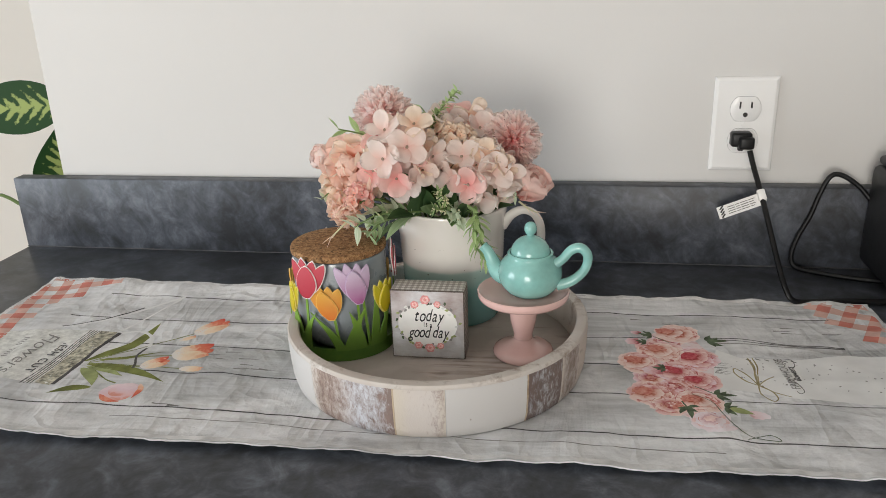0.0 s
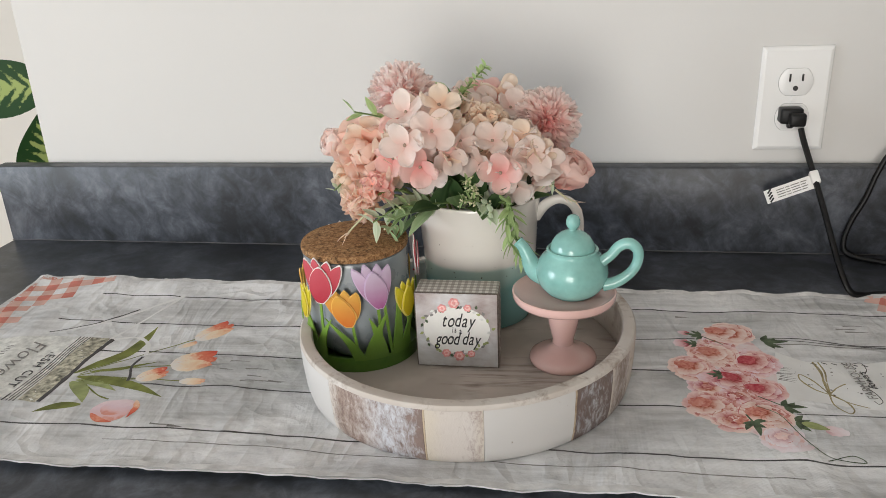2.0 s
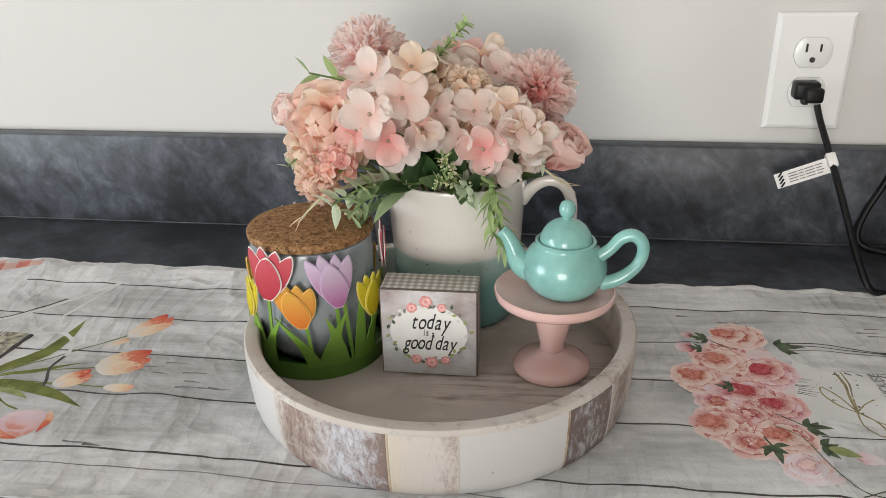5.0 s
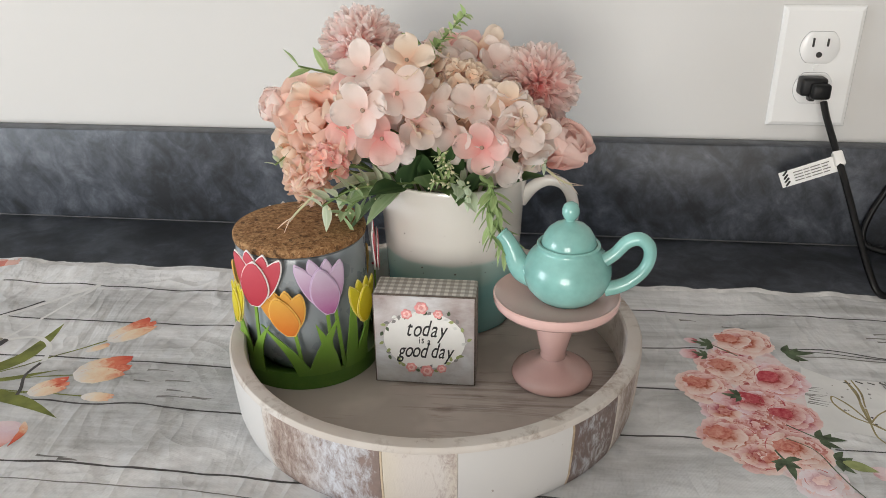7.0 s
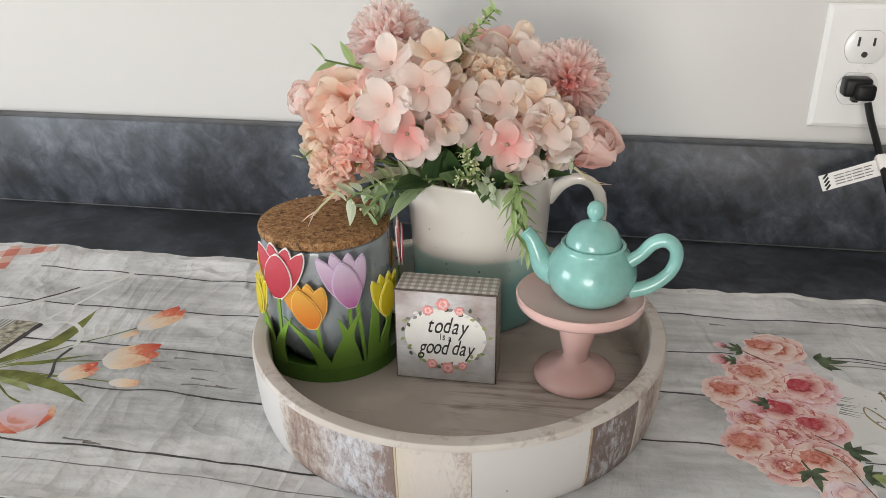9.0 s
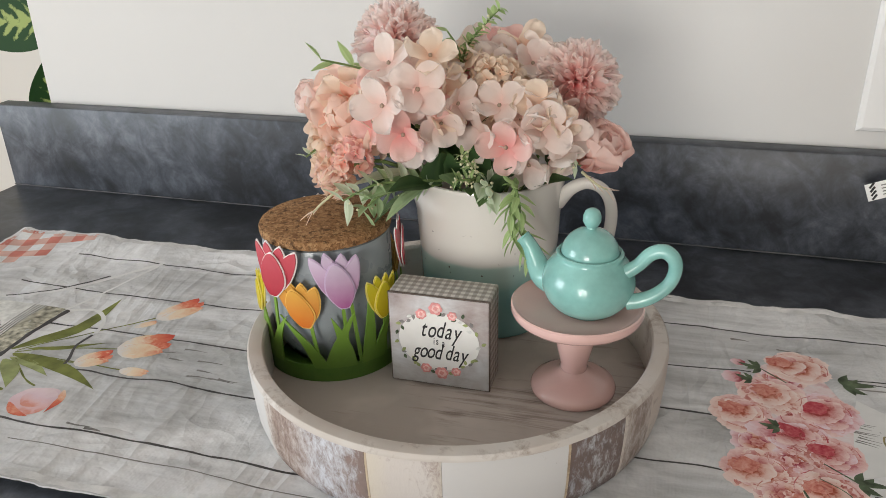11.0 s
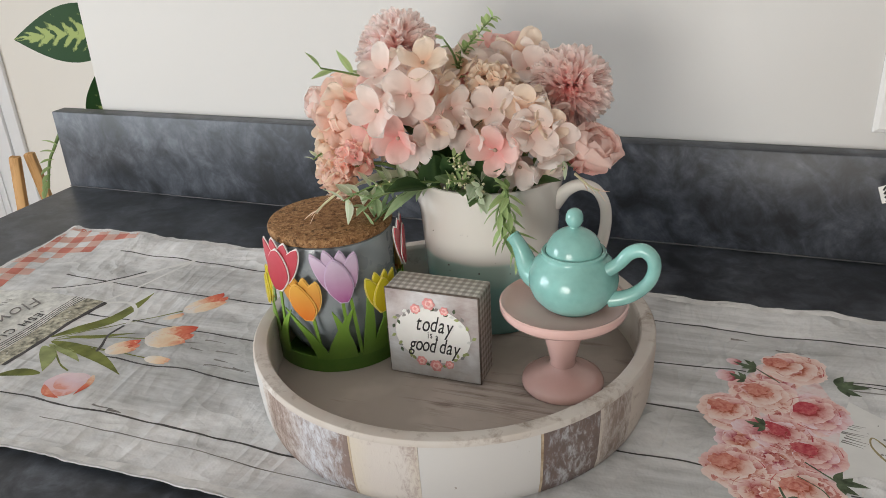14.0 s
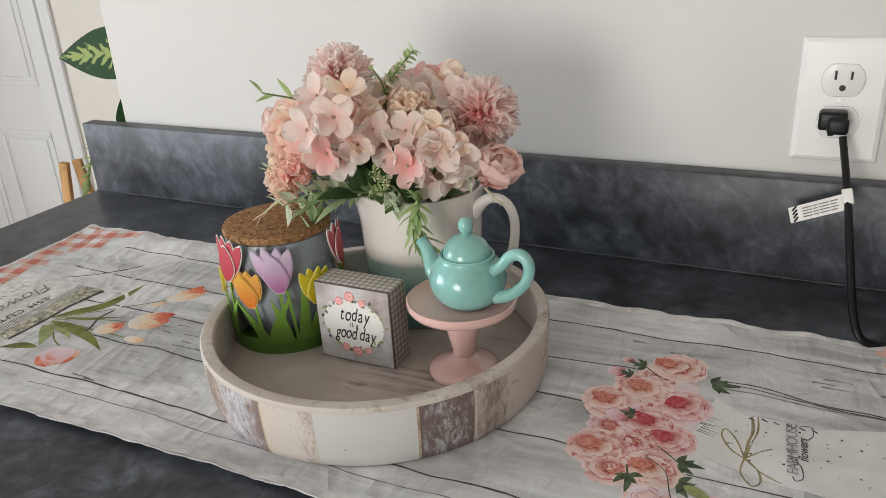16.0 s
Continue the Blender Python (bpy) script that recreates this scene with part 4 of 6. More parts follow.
print_line("flourish", [(0.217, 0.681), (0.221, 0.674), (0.222, 0.664), (0.218, 0.660), (0.216, 0.664)], 0.0009, M_INK, 2)
print_line("twine", [(0.188, 0.721), (0.190, 0.705), (0.188, 0.690), (0.187, 0.674)], 0.0022, P_TWINE, 2)
print_line("twine", [(0.192, 0.721), (0.193, 0.705), (0.190, 0.690), (0.188, 0.674)], 0.0014, P_TWINE, 2)
print_line("bow", [(0.187, 0.674), (0.181, 0.690), (0.173, 0.701), (0.171, 0.693), (0.178, 0.680), (0.187, 0.673)], 0.0016, P_TWINE, 3)
print_line("bow", [(0.187, 0.673), (0.186, 0.658), (0.193, 0.647), (0.198, 0.652), (0.196, 0.663), (0.188, 0.673)], 0.0016, P_TWINE, 3)
print_line("bow", [(0.187, 0.673), (0.195, 0.682), (0.203, 0.687)], 0.0015, P_TWINE, 3)
print_line("bow", [(0.187, 0.673), (0.198, 0.662), (0.210, 0.655)], 0.0013, P_TWINE, 3)
for y0, y1, k in ((0.757, 0.750, 1), (0.752, 0.747, 2), (0.760, 0.751, 3)):
    print_line("printed_twig", [(0.160, y0), (0.20, y0 - 0.001), (0.24, y1 + 0.001), (0.282, y1)], 0.0015, M_INK2 if k == 2 else M_INK, 1, 0.003, k * 2.2)


def sepals(x, y, turn, size, mat=2, level=7.5, n=5, fan=2.4):
    """Fan of narrow dark leaves round a stalk's end."""
    for j in range(n):
        a = turn + fan * (j / (n - 1) - 0.5)
        ln = size * 0.86 * (1.0 - 0.28 * abs(2 * j / (n - 1) - 1)) * (0.85 + 0.3 * ((j * 7) % 3) / 2)
        print_shape("printed_leaf", blade((x, y), (x + ln * math.cos(a), y + ln * 1.15 * math.sin(a)), size * 0.30, size * 0.06 * (-1) ** j, 7), P_GREEN[mat], level + 0.1 * j, rings=2)


def petal_round(cx, cy, out, along, wide, seed):
    """Broad petal outline with an uneven outer edge."""
    pts = []
    for i in range(24):
        a = 2 * math.pi * i / 24
        u, v = math.cos(a), math.sin(a)
        rag = 1 + 0.20 * noise.noise((u * 1.9 + seed, v * 1.9, seed * 0.7)) + 0.22 * noise.noise((u * 5.1, v * 5.1 + seed, seed * 1.3))
        u, v = u * along * rag, v * wide * rag
        pts.append((cx + out[0] * u - out[1] * v, cy + out[1] * u + out[0] * v))
    return pts


ROSES = ((0.132, 0.770, 0.0205, 0, -0.006), (0.111, 0.731, 0.0215, 0, 0.0), (0.0900, 0.708, 0.0190, 1, 0.0), (0.142, 0.718, 0.0205, 2, 0.0), (0.122, 0.691, 0.0195, 2, 0.0), (0.139, 0.677, 0.0180, 2, 0.0), (0.0970, 0.652, 0.0215, 1, -0.003), (0.132, 0.640, 0.0200, 0, 0.0),
         (0.108, 0.634, 0.0170, 4, 0.0), (0.0970, 0.680, 0.0150, 3, 0.0), (0.120, 0.752, 0.0150, 3, 0.0), (0.115, 0.666, 0.0160, 3, 0.0), (0.136, 0.612, 0.0160, 5, 0.0), (0.124, 0.710, 0.0130, 3, 0.0))
print_shape("rose_wash", [(0.128, 0.786), (0.108, 0.768), (0.096, 0.740), (0.080, 0.712), (0.084, 0.672), (0.084, 0.648), (0.100, 0.630), (0.122, 0.612), (0.146, 0.612), (0.150, 0.640), (0.153, 0.690), (0.158, 0.720), (0.146, 0.756), (0.142, 0.780)], P_WASH, 1.4, "pale pink wash behind the roses")
rnd = random.Random(31)
for k, (x, y, r, kind, off) in enumerate(ROSES):
    deep = {0: P_ROSE[4], 1: P_ROSE[4], 2: P_ROSE[3], 3: P_ROSE[1], 4: P_ROSE[4], 5: P_ROSE[2]}[kind]
    tone = {0: (1, 0, 1), 1: (1, 0, 1), 2: (0, 2, 0), 3: (2, 0, 1), 4: (1, 1, 0), 5: (3, 3, 3)}[kind]
    lv = (2.6 if kind in (3, 5) else 3.4) + (k % 3) * 0.15
    print_shape("printed_rose", scallop(x, y, r * 0.95, 9, 0.22, k), P_ROSE[0] if kind == 5 else P_ROSE[1], lv)
    for ring, (n, rad, al, wd) in enumerate(((9, 0.74, 0.30, 0.42), (7, 0.50, 0.25, 0.34))):
        for j in range(n):
            a = k * 1.3 + ring * 0.5 + (j + rnd.uniform(-0.25, 0.25)) * 2 * math.pi / n
            out = (math.cos(a), math.sin(a))
            q = r * rad * rnd.uniform(0.92, 1.10)
            print_shape("rose_petal", petal_round(x + out[0] * q, y + out[1] * q, out, r * al, r * wd * rnd.uniform(0.8, 1.1), k * 3.1 + j), P_PETAL[rnd.choice(tone)], lv + 0.25 + ring * 0.5 + 0.05 * (j % 4), rings=3, run=out)
    if kind in (0, 1, 2):
        hx, hy = x - r * 0.22 + off, y + r * 0.16
        print_shape("rose_heart", petal_round(hx, hy, (0.94, -0.34), r * 0.50, r * 0.38, k * 1.7), deep, lv + 1.5)
        for j, a in enumerate((-1.9, -1.0, -0.2)):
            out = (math.cos(a), math.sin(a))
            print_shape("rose_petal", petal_round(hx + out[0] * r * 0.52, hy + out[1] * r * 0.46, out, r * 0.24, r * 0.34, k * 5.3 + j), P_PETAL[1 if kind < 2 else 0], lv + 1.7 + 0.08 * j, rings=3, run=out)
    elif kind == 4:
        print_shape("rose_heart", petal_round(x + r * 0.35, y - r * 0.1, (0.6, 0.8), r * 0.38, r * 0.20, k), P_ROSE[4], lv + 1.2)
    for j in range(3):
        a, q = k * 2.2 + j * 2.0, rnd.uniform(0.55, 0.95)
        print_line("rose_vein", [(x + math.cos(a + u) * r * q, y + math.sin(a + u) * r * q) for u in (-0.35, 0, 0.35)], 0.0010, P_ROSE[3] if kind == 2 or j == 0 else P_ROSE[1], lv + 1.9, 0.001, j, taper=True)
for x, y, r in ((0.087, 0.748, 0.0075), (0.101, 0.694, 0.0095), (0.092, 0.768, 0.0050)):
    print_shape("printed_bud", petal_round(x, y, (1, 0), r, r * 0.9, x * 90), P_PETAL[2], 6.4, run=(-1, 0))
print_shape("printed_bud", petal_round(0.176, 0.623, (1, -0.3), 0.008, 0.006, 3.0), P_PETAL[3], 1.5, run=(1, 0))
print_shape("printed_bud", petal_round(0.140, 0.602, (1, 0), 0.014, 0.008, 5.0), P_PETAL[3], 1.5, run=(0, -1))
sepals(0.106, 0.764, 2.9, 0.0150)
sepals(0.099, 0.746, 2.7, 0.0115)
sepals(0.111, 0.697, 2.9, 0.0120)
sepals(0.149, 0.653, 0.0, 0.0170)
sepals(0.152, 0.633, -0.35, 0.0170, 2, 5.0)
print_shape("printed_leaf", blade((0.155, 0.632), (0.173, 0.624), 0.009), P_GREEN[1], 7.0)
sepals(0.121, 0.630, -1.5, 0.0160, 2, 7.5, 5, 3.0)
sepals(0.158, 0.753, 0.1, 0.0210, 2, 3.0, 5, 2.2)
for k in range(9):
    print_line("printed_twig", [(0.154 + 0.0012 * (k % 4), 0.692 + 0.0026 * k), (0.160 + 0.001 * (k % 3), 0.690 + 0.0028 * k), (0.166 + 0.002 * (k % 3), 0.688 + 0.003 * k)], 0.0016, M_INK2, 3, 0.003, k, taper=True)
print_line("printed_stem", [(0.106, 0.764), (0.114, 0.756), (0.122, 0.748)], 0.0014, P_GREEN[2], 5)
print_line("printed_stem", [(0.133, 0.668), (0.142, 0.660), (0.150, 0.653)], 0.0016, P_GREEN[2], 7)
print_line("printed_stem", [(0.118, 0.640), (0.119, 0.636), (0.121, 0.630)], 0.0018, P_GREEN[2], 7)
print_line("printed_stem", [(0.128, 0.652), (0.142, 0.642), (0.148, 0.622), (0.154, 0.606), (0.164, 0.592), (0.184, 0.588), (0.178, 0.595), (0.160, 0.588)], 0.0011, P_GREEN[2], 8)

# ---- round tray ----
TX, TY, TK = -0.0963, 0.7012, 0.980
FLOOR_Z = 0.0145
tray = thing("round_tray", pose(TX, TY, TOP + 0.0022), "round distressed wooden tray with whitewashed staves, on the runner", "tray")


def arc_stave(a0, a1):
    """Upright curved stave between two angles."""
    bm = bmesh.new()
    prof = [(0.1320, 0.0015), (0.1345, 0.0), (0.1362, 0.0012), (0.1385, 0.010), (0.1398, 0.026), (0.1404, 0.042), (0.1400, 0.0450), (0.1325, 0.0450), (0.1320, 0.030)]
    n = max(3, int((a1 - a0) / 3.0))
    rows = []
    lay = bm.verts.layers.float.new("along")
    for i in range(n + 1):
        a = radians(a0 + 0.04 + (a1 - a0 - 0.08) * i / n)
        rows.append([bm.verts.new((r * TK * math.cos(a), r * TK * math.sin(a), z)) for r, z in prof])
        for v in rows[-1]:
            v[lay] = i / n
    for p, q in zip(rows, rows[1:]):
        for i in range(len(prof)):
            j = (i + 1) % len(prof)
            bm.faces.new((p[i], p[j], q[j], q[i]))
    bm.faces.new(rows[0]), bm.faces.new(rows[-1])
    return bm


STAVES = ((-186, -131, "white"), (-131, -96.7, "faded"), (-96.7, -96.1, "tan"), (-96.1, -79.2, "sand"), (-79.2, -50.5, "white"), (-50.5, -49.8, "tan"), (-49.8, -33.2, "dusky"), (-33.2, -32.2, "beige"), (-32.2, -20, "taupe_worn"),
          (-20, 18, "beige"), (18, 55, "cream"), (55, 92, "white"), (92, 130, "taupe"), (130, 174, "beige"))
for a0, a1, look_of in STAVES:
    part("stave", arc_stave(a0, a1), M_STAVE[look_of], tray)
part("rim", lathe([(0.1296, 0.0452), (0.1297, 0.0474), (0.1308, 0.0487), (0.1350, 0.0492), (0.1390, 0.0487), (0.1402, 0.0472), (0.1402, 0.0452), (0.1296, 0.0452)], 128, lambda a, z: TK), M_RIM, tray)
part("inner_wall", lathe([(0.1318, FLOOR_Z - 0.002), (0.1318, 0.0450), (0.1299, 0.0450), (0.1296, 0.030), (0.1290, FLOOR_Z - 0.002), (0.1318, FLOOR_Z - 0.002)], 128, lambda a, z: TK), M_RIM, tray)
bm = lathe([(0, 0.004), (0.1315, 0.004), (0.1315, FLOOR_Z - 0.0022), (0.1286, FLOOR_Z), (0.06, FLOOR_Z), (0, FLOOR_Z)], 96, lambda a, z: TK)
part("base_board", bm, M_TRAYFLOOR, tray)
IN_TRAY = TOP + 0.0022 + FLOOR_Z + 0.0003

# ---- jar in a tulip holder ----
JX, JY, RH = -0.188, 0.7085, 0.0480
jar = thing("canister", pose(JX, JY, IN_TRAY), "grey glazed ceramic canister with cork lid in metal tulip holder", "canister")
part("pot", lathe([(0, 0.0018), (0.026, 0.0018), (0.0330, 0.0060), (0.0385, 0.0150), (0.0415, 0.0270), (0.0430, 0.0420), (0.0430, 0.0885), (0.0424, 0.0915), (0.0410, 0.0922), (0.0400, 0.0915), (0.0398, 0.060), (0.0390, 0.040), (0, 0.010)], 72), M_JAR, jar)
part("cork_lid", lathe([(0, 0.083), (0.0394, 0.083), (0.0396, 0.0924), (0.0424, 0.0926), (0.0438, 0.0934), (0.0442, 0.0950), (0.0441, 0.0972), (0.0434, 0.0986), (0.0418, 0.0992), (0.02, 0.0994), (0, 0.0994)], 80), M_CORK, jar, "brown cork stopper lid")
holder = part("holder_ring", lathe([(RH - 0.0005, 0.0), (RH + 0.0012, 0.0), (RH + 0.0014, 0.0125), (RH - 0.0003, 0.0125), (RH - 0.0005, 0.0)], 96), M_GREEN, jar, "green enamelled metal ring")
part("holder_base", lathe([(0, 0.0002), (RH - 0.0007, 0.0002), (RH - 0.0007, 0.0016), (0, 0.0016)], 64), M_GREEN, jar)


def on_ring(phi0, rows, off, thick, name, mat, parent):
    """Cut sheet metal bent round the jar: rows of (middle, half width, height, along), middle and width as arc lengths."""
    bm = bmesh.new()
    lay = bm.verts.layers.float.new("along")
    cols = 4
    grid = []
    for c, h, z, al in rows:
        f, b = [], []
        for k in range(cols + 1):
            s = c + h * (2 * k / cols - 1)
            a = radians(phi0) + s / RH
            for lst, r in ((f, RH + off + thick), (b, RH + off)):
                v = bm.verts.new((r * math.cos(a), r * math.sin(a), z))
                v[lay] = al
                lst.append(v)
        grid.append((f, b))
    for (f0, b0), (f1, b1) in zip(grid, grid[1:]):
        for k in range(cols):
            bm.faces.new((f0[k], f0[k + 1], f1[k + 1], f1[k]))
            bm.faces.new((b0[k], b1[k], b1[k + 1], b0[k + 1]))
        bm.faces.new((f0[0], f1[0], b1[0], b0[0])), bm.faces.new((f0[-1], b0[-1], b1[-1], f1[-1]))
    f, b = grid[0]
    bm.faces.new(f + b[::-1])
    f, b = grid[-1]
    bm.faces.new(f + b[::-1])
    return part(name, bm, mat, parent)


def petal_rows(lean, w, z0, z1, inset=0.0, tilt=0.0, n=14):
    rows = []
    for i in range(n + 1):
        t = i / n
        z = z0 + (z1 - z0) * t
        h = w * (0.30 + 0.70 * math.sin(math.pi / 2 * min(1.0, t / 0.42))) * max(0.0, 1 - max(0.0, (t - 0.42) / 0.585) ** 1.9) ** 0.72 - inset
        rows.append((lean * t ** 1.25 + tilt * t, max(0.0002, h), z + (inset if i == 0 else -inset * 1.4 if i == n else 0), t))
    return rows


def strip_rows(s0, z0, s1, z1, w0, w1, bend=0.0, n=10):
    return [(s0 + (s1 - s0) * i / n + bend * math.sin(math.pi * i / n), w0 + (w1 - w0) * i / n if w1 > w0 * 0.5 else w0 * (1 - (i / n) ** 1.6) + 0.0002, z0 + (z1 - z0) * i / n, i / n * 0.8 + 0.2) for i in range(n + 1)]


def tin_tulip(phi, z0, z1, w, colour, tilt=0.0, line=None):
    head = part("tulip_head", lathe([(0, 0), (0.0012, 0), (0.0012, 0.0008), (0, 0.0008)], 10), M_TULIP[colour], jar, {"red": "red enamelled tulip", "orange": "orange enamelled tulip", "purple": "lilac enamelled tulip", "yellow": "yellow enamelled tulip"}[colour],
                m=pose(RH * math.cos(radians(phi)), RH * math.sin(radians(phi)), z0 + 0.004))
    inv = head.matrix_basis.inverted()
    H = z1 - z0
    spec = ((-0.26, 0.36, 1.0, 0.0003), (0.26, 0.36, 0.97, 0.0006), (-0.72, 0.38, 0.94, 0.0010), (0.72, 0.38, 0.91, 0.0012), (0.0, 0.46, 0.85, 0.0028))
    for lean, pw, top, off in spec:
        for inset, o, mat, nm in ((0.0, off, line or {"orange": M_EDGEO, "purple": M_EDGEP}.get(colour, M_EDGE), "petal_edge"), (0.0009, off + 0.0006, M_TULIP[colour], "petal")):
            p = on_ring(phi, petal_rows(lean * w, pw * w, z0, z0 + H * top, inset, tilt * H), o, 0.0007, nm, mat, head)
            p.matrix_basis = inv


tin_tulip(-112, 0.0610, 0.0985, 0.0230, "red", 0.05)
tin_tulip(-135, 0.0430, 0.0720, 0.0100, "yellow", 0.0, M_EDGEY)
tin_tulip(-86, 0.0420, 0.0745, 0.0195, "orange", -0.22)
tin_tulip(-57, 0.0550, 0.0940, 0.0195, "purple", -0.12)
tin_tulip(-26, 0.0395, 0.0705, 0.0165, "yellow", 0.06, M_EDGEY)
tin_tulip(18, 0.0600, 0.0980, 0.0200, "red", -0.05)
tin_tulip(50, 0.042, 0.074, 0.0165, "orange", 0.1)
tin_tulip(85, 0.055, 0.093, 0.0180, "purple", 0.1)
tin_tulip(125, 0.060, 0.098, 0.0190, "red")
tin_tulip(168, 0.042, 0.074, 0.0150, "orange")
for phi, s1, z1 in ((-115, 0.001, 0.063), (-136, 0, 0.044), (-79, -0.004, 0.044), (-56, -0.002, 0.057), (-47, -0.004, 0.057), (-24, 0.001, 0.044), (18, 0, 0.062), (48, 0, 0.044), (85, 0, 0.057), (125, 0, 0.062), (167, 0, 0.044)):
    on_ring(phi, strip_rows(0.0, 0.011, s1, z1, 0.0012, 0.0011), 0.0003, 0.0010, "stem", M_GREEN, jar)
for phi, s1, z1, w, bend in ((-78, -0.027, 0.047, 0.0060, 0.004), (-70, 0.017, 0.050, 0.0068, -0.002), (-57, -0.009, 0.048, 0.0066, 0.002), (-41, 0.004, 0.064, 0.0062, 0.001), (-32, 0.015, 0.044, 0.0060, -0.002), (-118, 0.012, 0.047, 0.0065, -0.004), (-126, -0.008, 0.050, 0.0060, 0.002),
                             (-145, 0.010, 0.044, 0.0060, 0.0), (-160, -0.006, 0.046, 0.0060, 0.0), (-5, 0.010, 0.044, 0.0060, 0.0), (8, -0.006, 0.050, 0.0060, 0.0), (30, 0.010, 0.046, 0.0065, 0.0), (60, -0.012, 0.044, 0.0065, 0.0), (95, 0.010, 0.046, 0.0065, 0.0), (135, -0.010, 0.046, 0.0065, 0.0), (158, 0.010, 0.044, 0.0065, 0)):
    on_ring(phi, strip_rows(0.0, 0.0105, s1, z1, w * 0.78, 0.0002, bend), 0.0006, 0.0010, "leaf", M_GREEN, jar)

# ---- block sign ----
SW = 0.0665
sign = thing("block_sign", pose(-0.101, 0.674, IN_TRAY, 0, 0, -1.0), "small wooden block sign with floral wreath and script lettering", "sign")
part("block", box((-SW / 2, 0.0006, 0), (SW / 2, 0.0262, 0.0660), 0.0015), M_GING, sign, "brown gingham sides")
part("front_edge", box((-SW / 2 - 0.0002, 0.0, 0.0001), (SW / 2 + 0.0002, 0.0012, 0.0662), 0.0004), M_SIGNEDGE, sign)
face = part("face", box((-SW / 2 + 0.0006, -0.0007, 0.0008), (SW / 2 - 0.0006, -0.0001, 0.0655), 0.0004), M_SIGN, sign, "grey washed printed face")


def flat_shape(pts, y, thick=0.0002):
    bm = bmesh.new()
    a = [bm.verts.new((x, y, z)) for x, z in pts]
    b = [bm.verts.new((x, y + thick, z)) for x, z in pts]
    bm.faces.new(a), bm.faces.new(b[::-1])
    for i in range(len(a)):
        j = (i + 1) % len(a)
        bm.faces.new((a[i], b[i], b[j], a[j]))
    return bm


CZ = 0.0338
part("oval", flat_shape([(0.0268 * math.cos(2 * math.pi * i / 48), CZ + 0.0212 * math.sin(2 * math.pi * i / 48)) for i in range(48)], -0.0010), M_OVAL, face)
rnd = random.Random(2)
for k in range(52):
    a = 2 * math.pi * k / 52 + rnd.uniform(-0.05, 0.05)
    rr = rnd.uniform(0.90, 1.06)
    if abs(math.cos(a)) > 0.93 and k % 3:
        continue
    x, z = 0.0268 * rr * math.cos(a), CZ + 0.0222 * rr * math.sin(a)
    b = a + rnd.choice([0.5, 2.4, 1.4])
    tip = (x + 0.0036 * math.cos(b), z + 0.0036 * math.sin(b))
    part("leaf", flat_shape(blade((x, z), tip, 0.0022, 0, 5), -0.00108 - 0.00002 * (k % 5)), rnd.choice([P_GREEN[1], P_GREEN[2], M_INK2, P_TIN]), face)
for x, z, r in ((-0.0015, 0.0578, 0.0046), (-0.0112, 0.0528, 0.0038), (0.0092, 0.0538, 0.0033), (0.0015, 0.0105, 0.0046), (-0.0090, 0.0128, 0.0038), (0.0112, 0.0128, 0.0033)):
    rose = part("rose", flat_shape(scallop(x, z, r, 6, 0.18, x * 900), -0.0012), P_SIGNROSE[0], face)
    part("rose_ring", flat_shape(scallop(x + 0.0003, z, r * 0.66, 5, 0.25, z * 800), -0.0013), P_SIGNROSE[1], rose)
    part("rose_heart", flat_shape(scallop(x, z + 0.0002, r * 0.34, 4, 0.25, 1), -0.0014), P_SIGNROSE[0], rose)
for word, x, z, size, step, bounce in (("today", -0.0105, 0.0420, 0.0158, 0.0055, (0, -0.0002, 0.0003, -0.0001, -0.0006)), ("is", -0.0032, 0.0338, 0.0070, 0.0022, (0, 0.0002)), ("a", 0.0030, 0.0330, 0.0072, 0.0, (0,)), ("good", -0.0158, 0.0256, 0.0150, 0.0049, (-0.0004, 0.0001, 0.0002, 0)), ("day", 0.0060, 0.0258, 0.0150, 0.0049, (0.0002, 0, -0.0006))):
    for k, (letter, dz) in enumerate(zip(word, bounce)):
        lettering("lettering", letter, pose(x + step * k, -0.00112, z + dz, 90, 0, 0) @ Matrix.Diagonal((0.66, 1.08, 1, 1)), size, M_BLACK, face, 0.40 if size > 0.01 else 0.08, 0.00004, thin=-0.00009)

# ---- pink cake stand ----
stand_at = pose(-0.0165, 0.6905, IN_TRAY)
cake = thing("cake_stand", stand_at, "small glossy pink ceramic pedestal cake stand in the tray", "cake stand")
part("pedestal", lathe([(0, 0.003), (0.022, 0.003), (0.0235, 0.0), (0.0268, 0.0), (0.0282, 0.0016), (0.0284, 0.0036), (0.0272, 0.0060), (0.0225, 0.0085), (0.0150, 0.0112), (0.0102, 0.0140), (0.0086, 0.0158), (0.0092, 0.0172), (0.0088, 0.0186), (0.0090, 0.0210), (0.0106, 0.0270), (0.0124, 0.0350), (0.0132, 0.0420), (0.0128, 0.0505), (0.0120, 0.0535), (0, 0.0535)], 64, lambda a, z: 0.96), M_PINK, cake)
part("plate", lathe([(0, 0.0537), (0.0150, 0.0537), (0.0300, 0.0541), (0.0395, 0.0558), (0.0412, 0.0578), (0.0420, 0.0606), (0.0418, 0.0630), (0.0408, 0.0637), (0.0396, 0.0630), (0.037, 0.0614), (0.02, 0.0607), (0, 0.0607)], 80, lambda a, z: 0.975), M_PINK, cake)

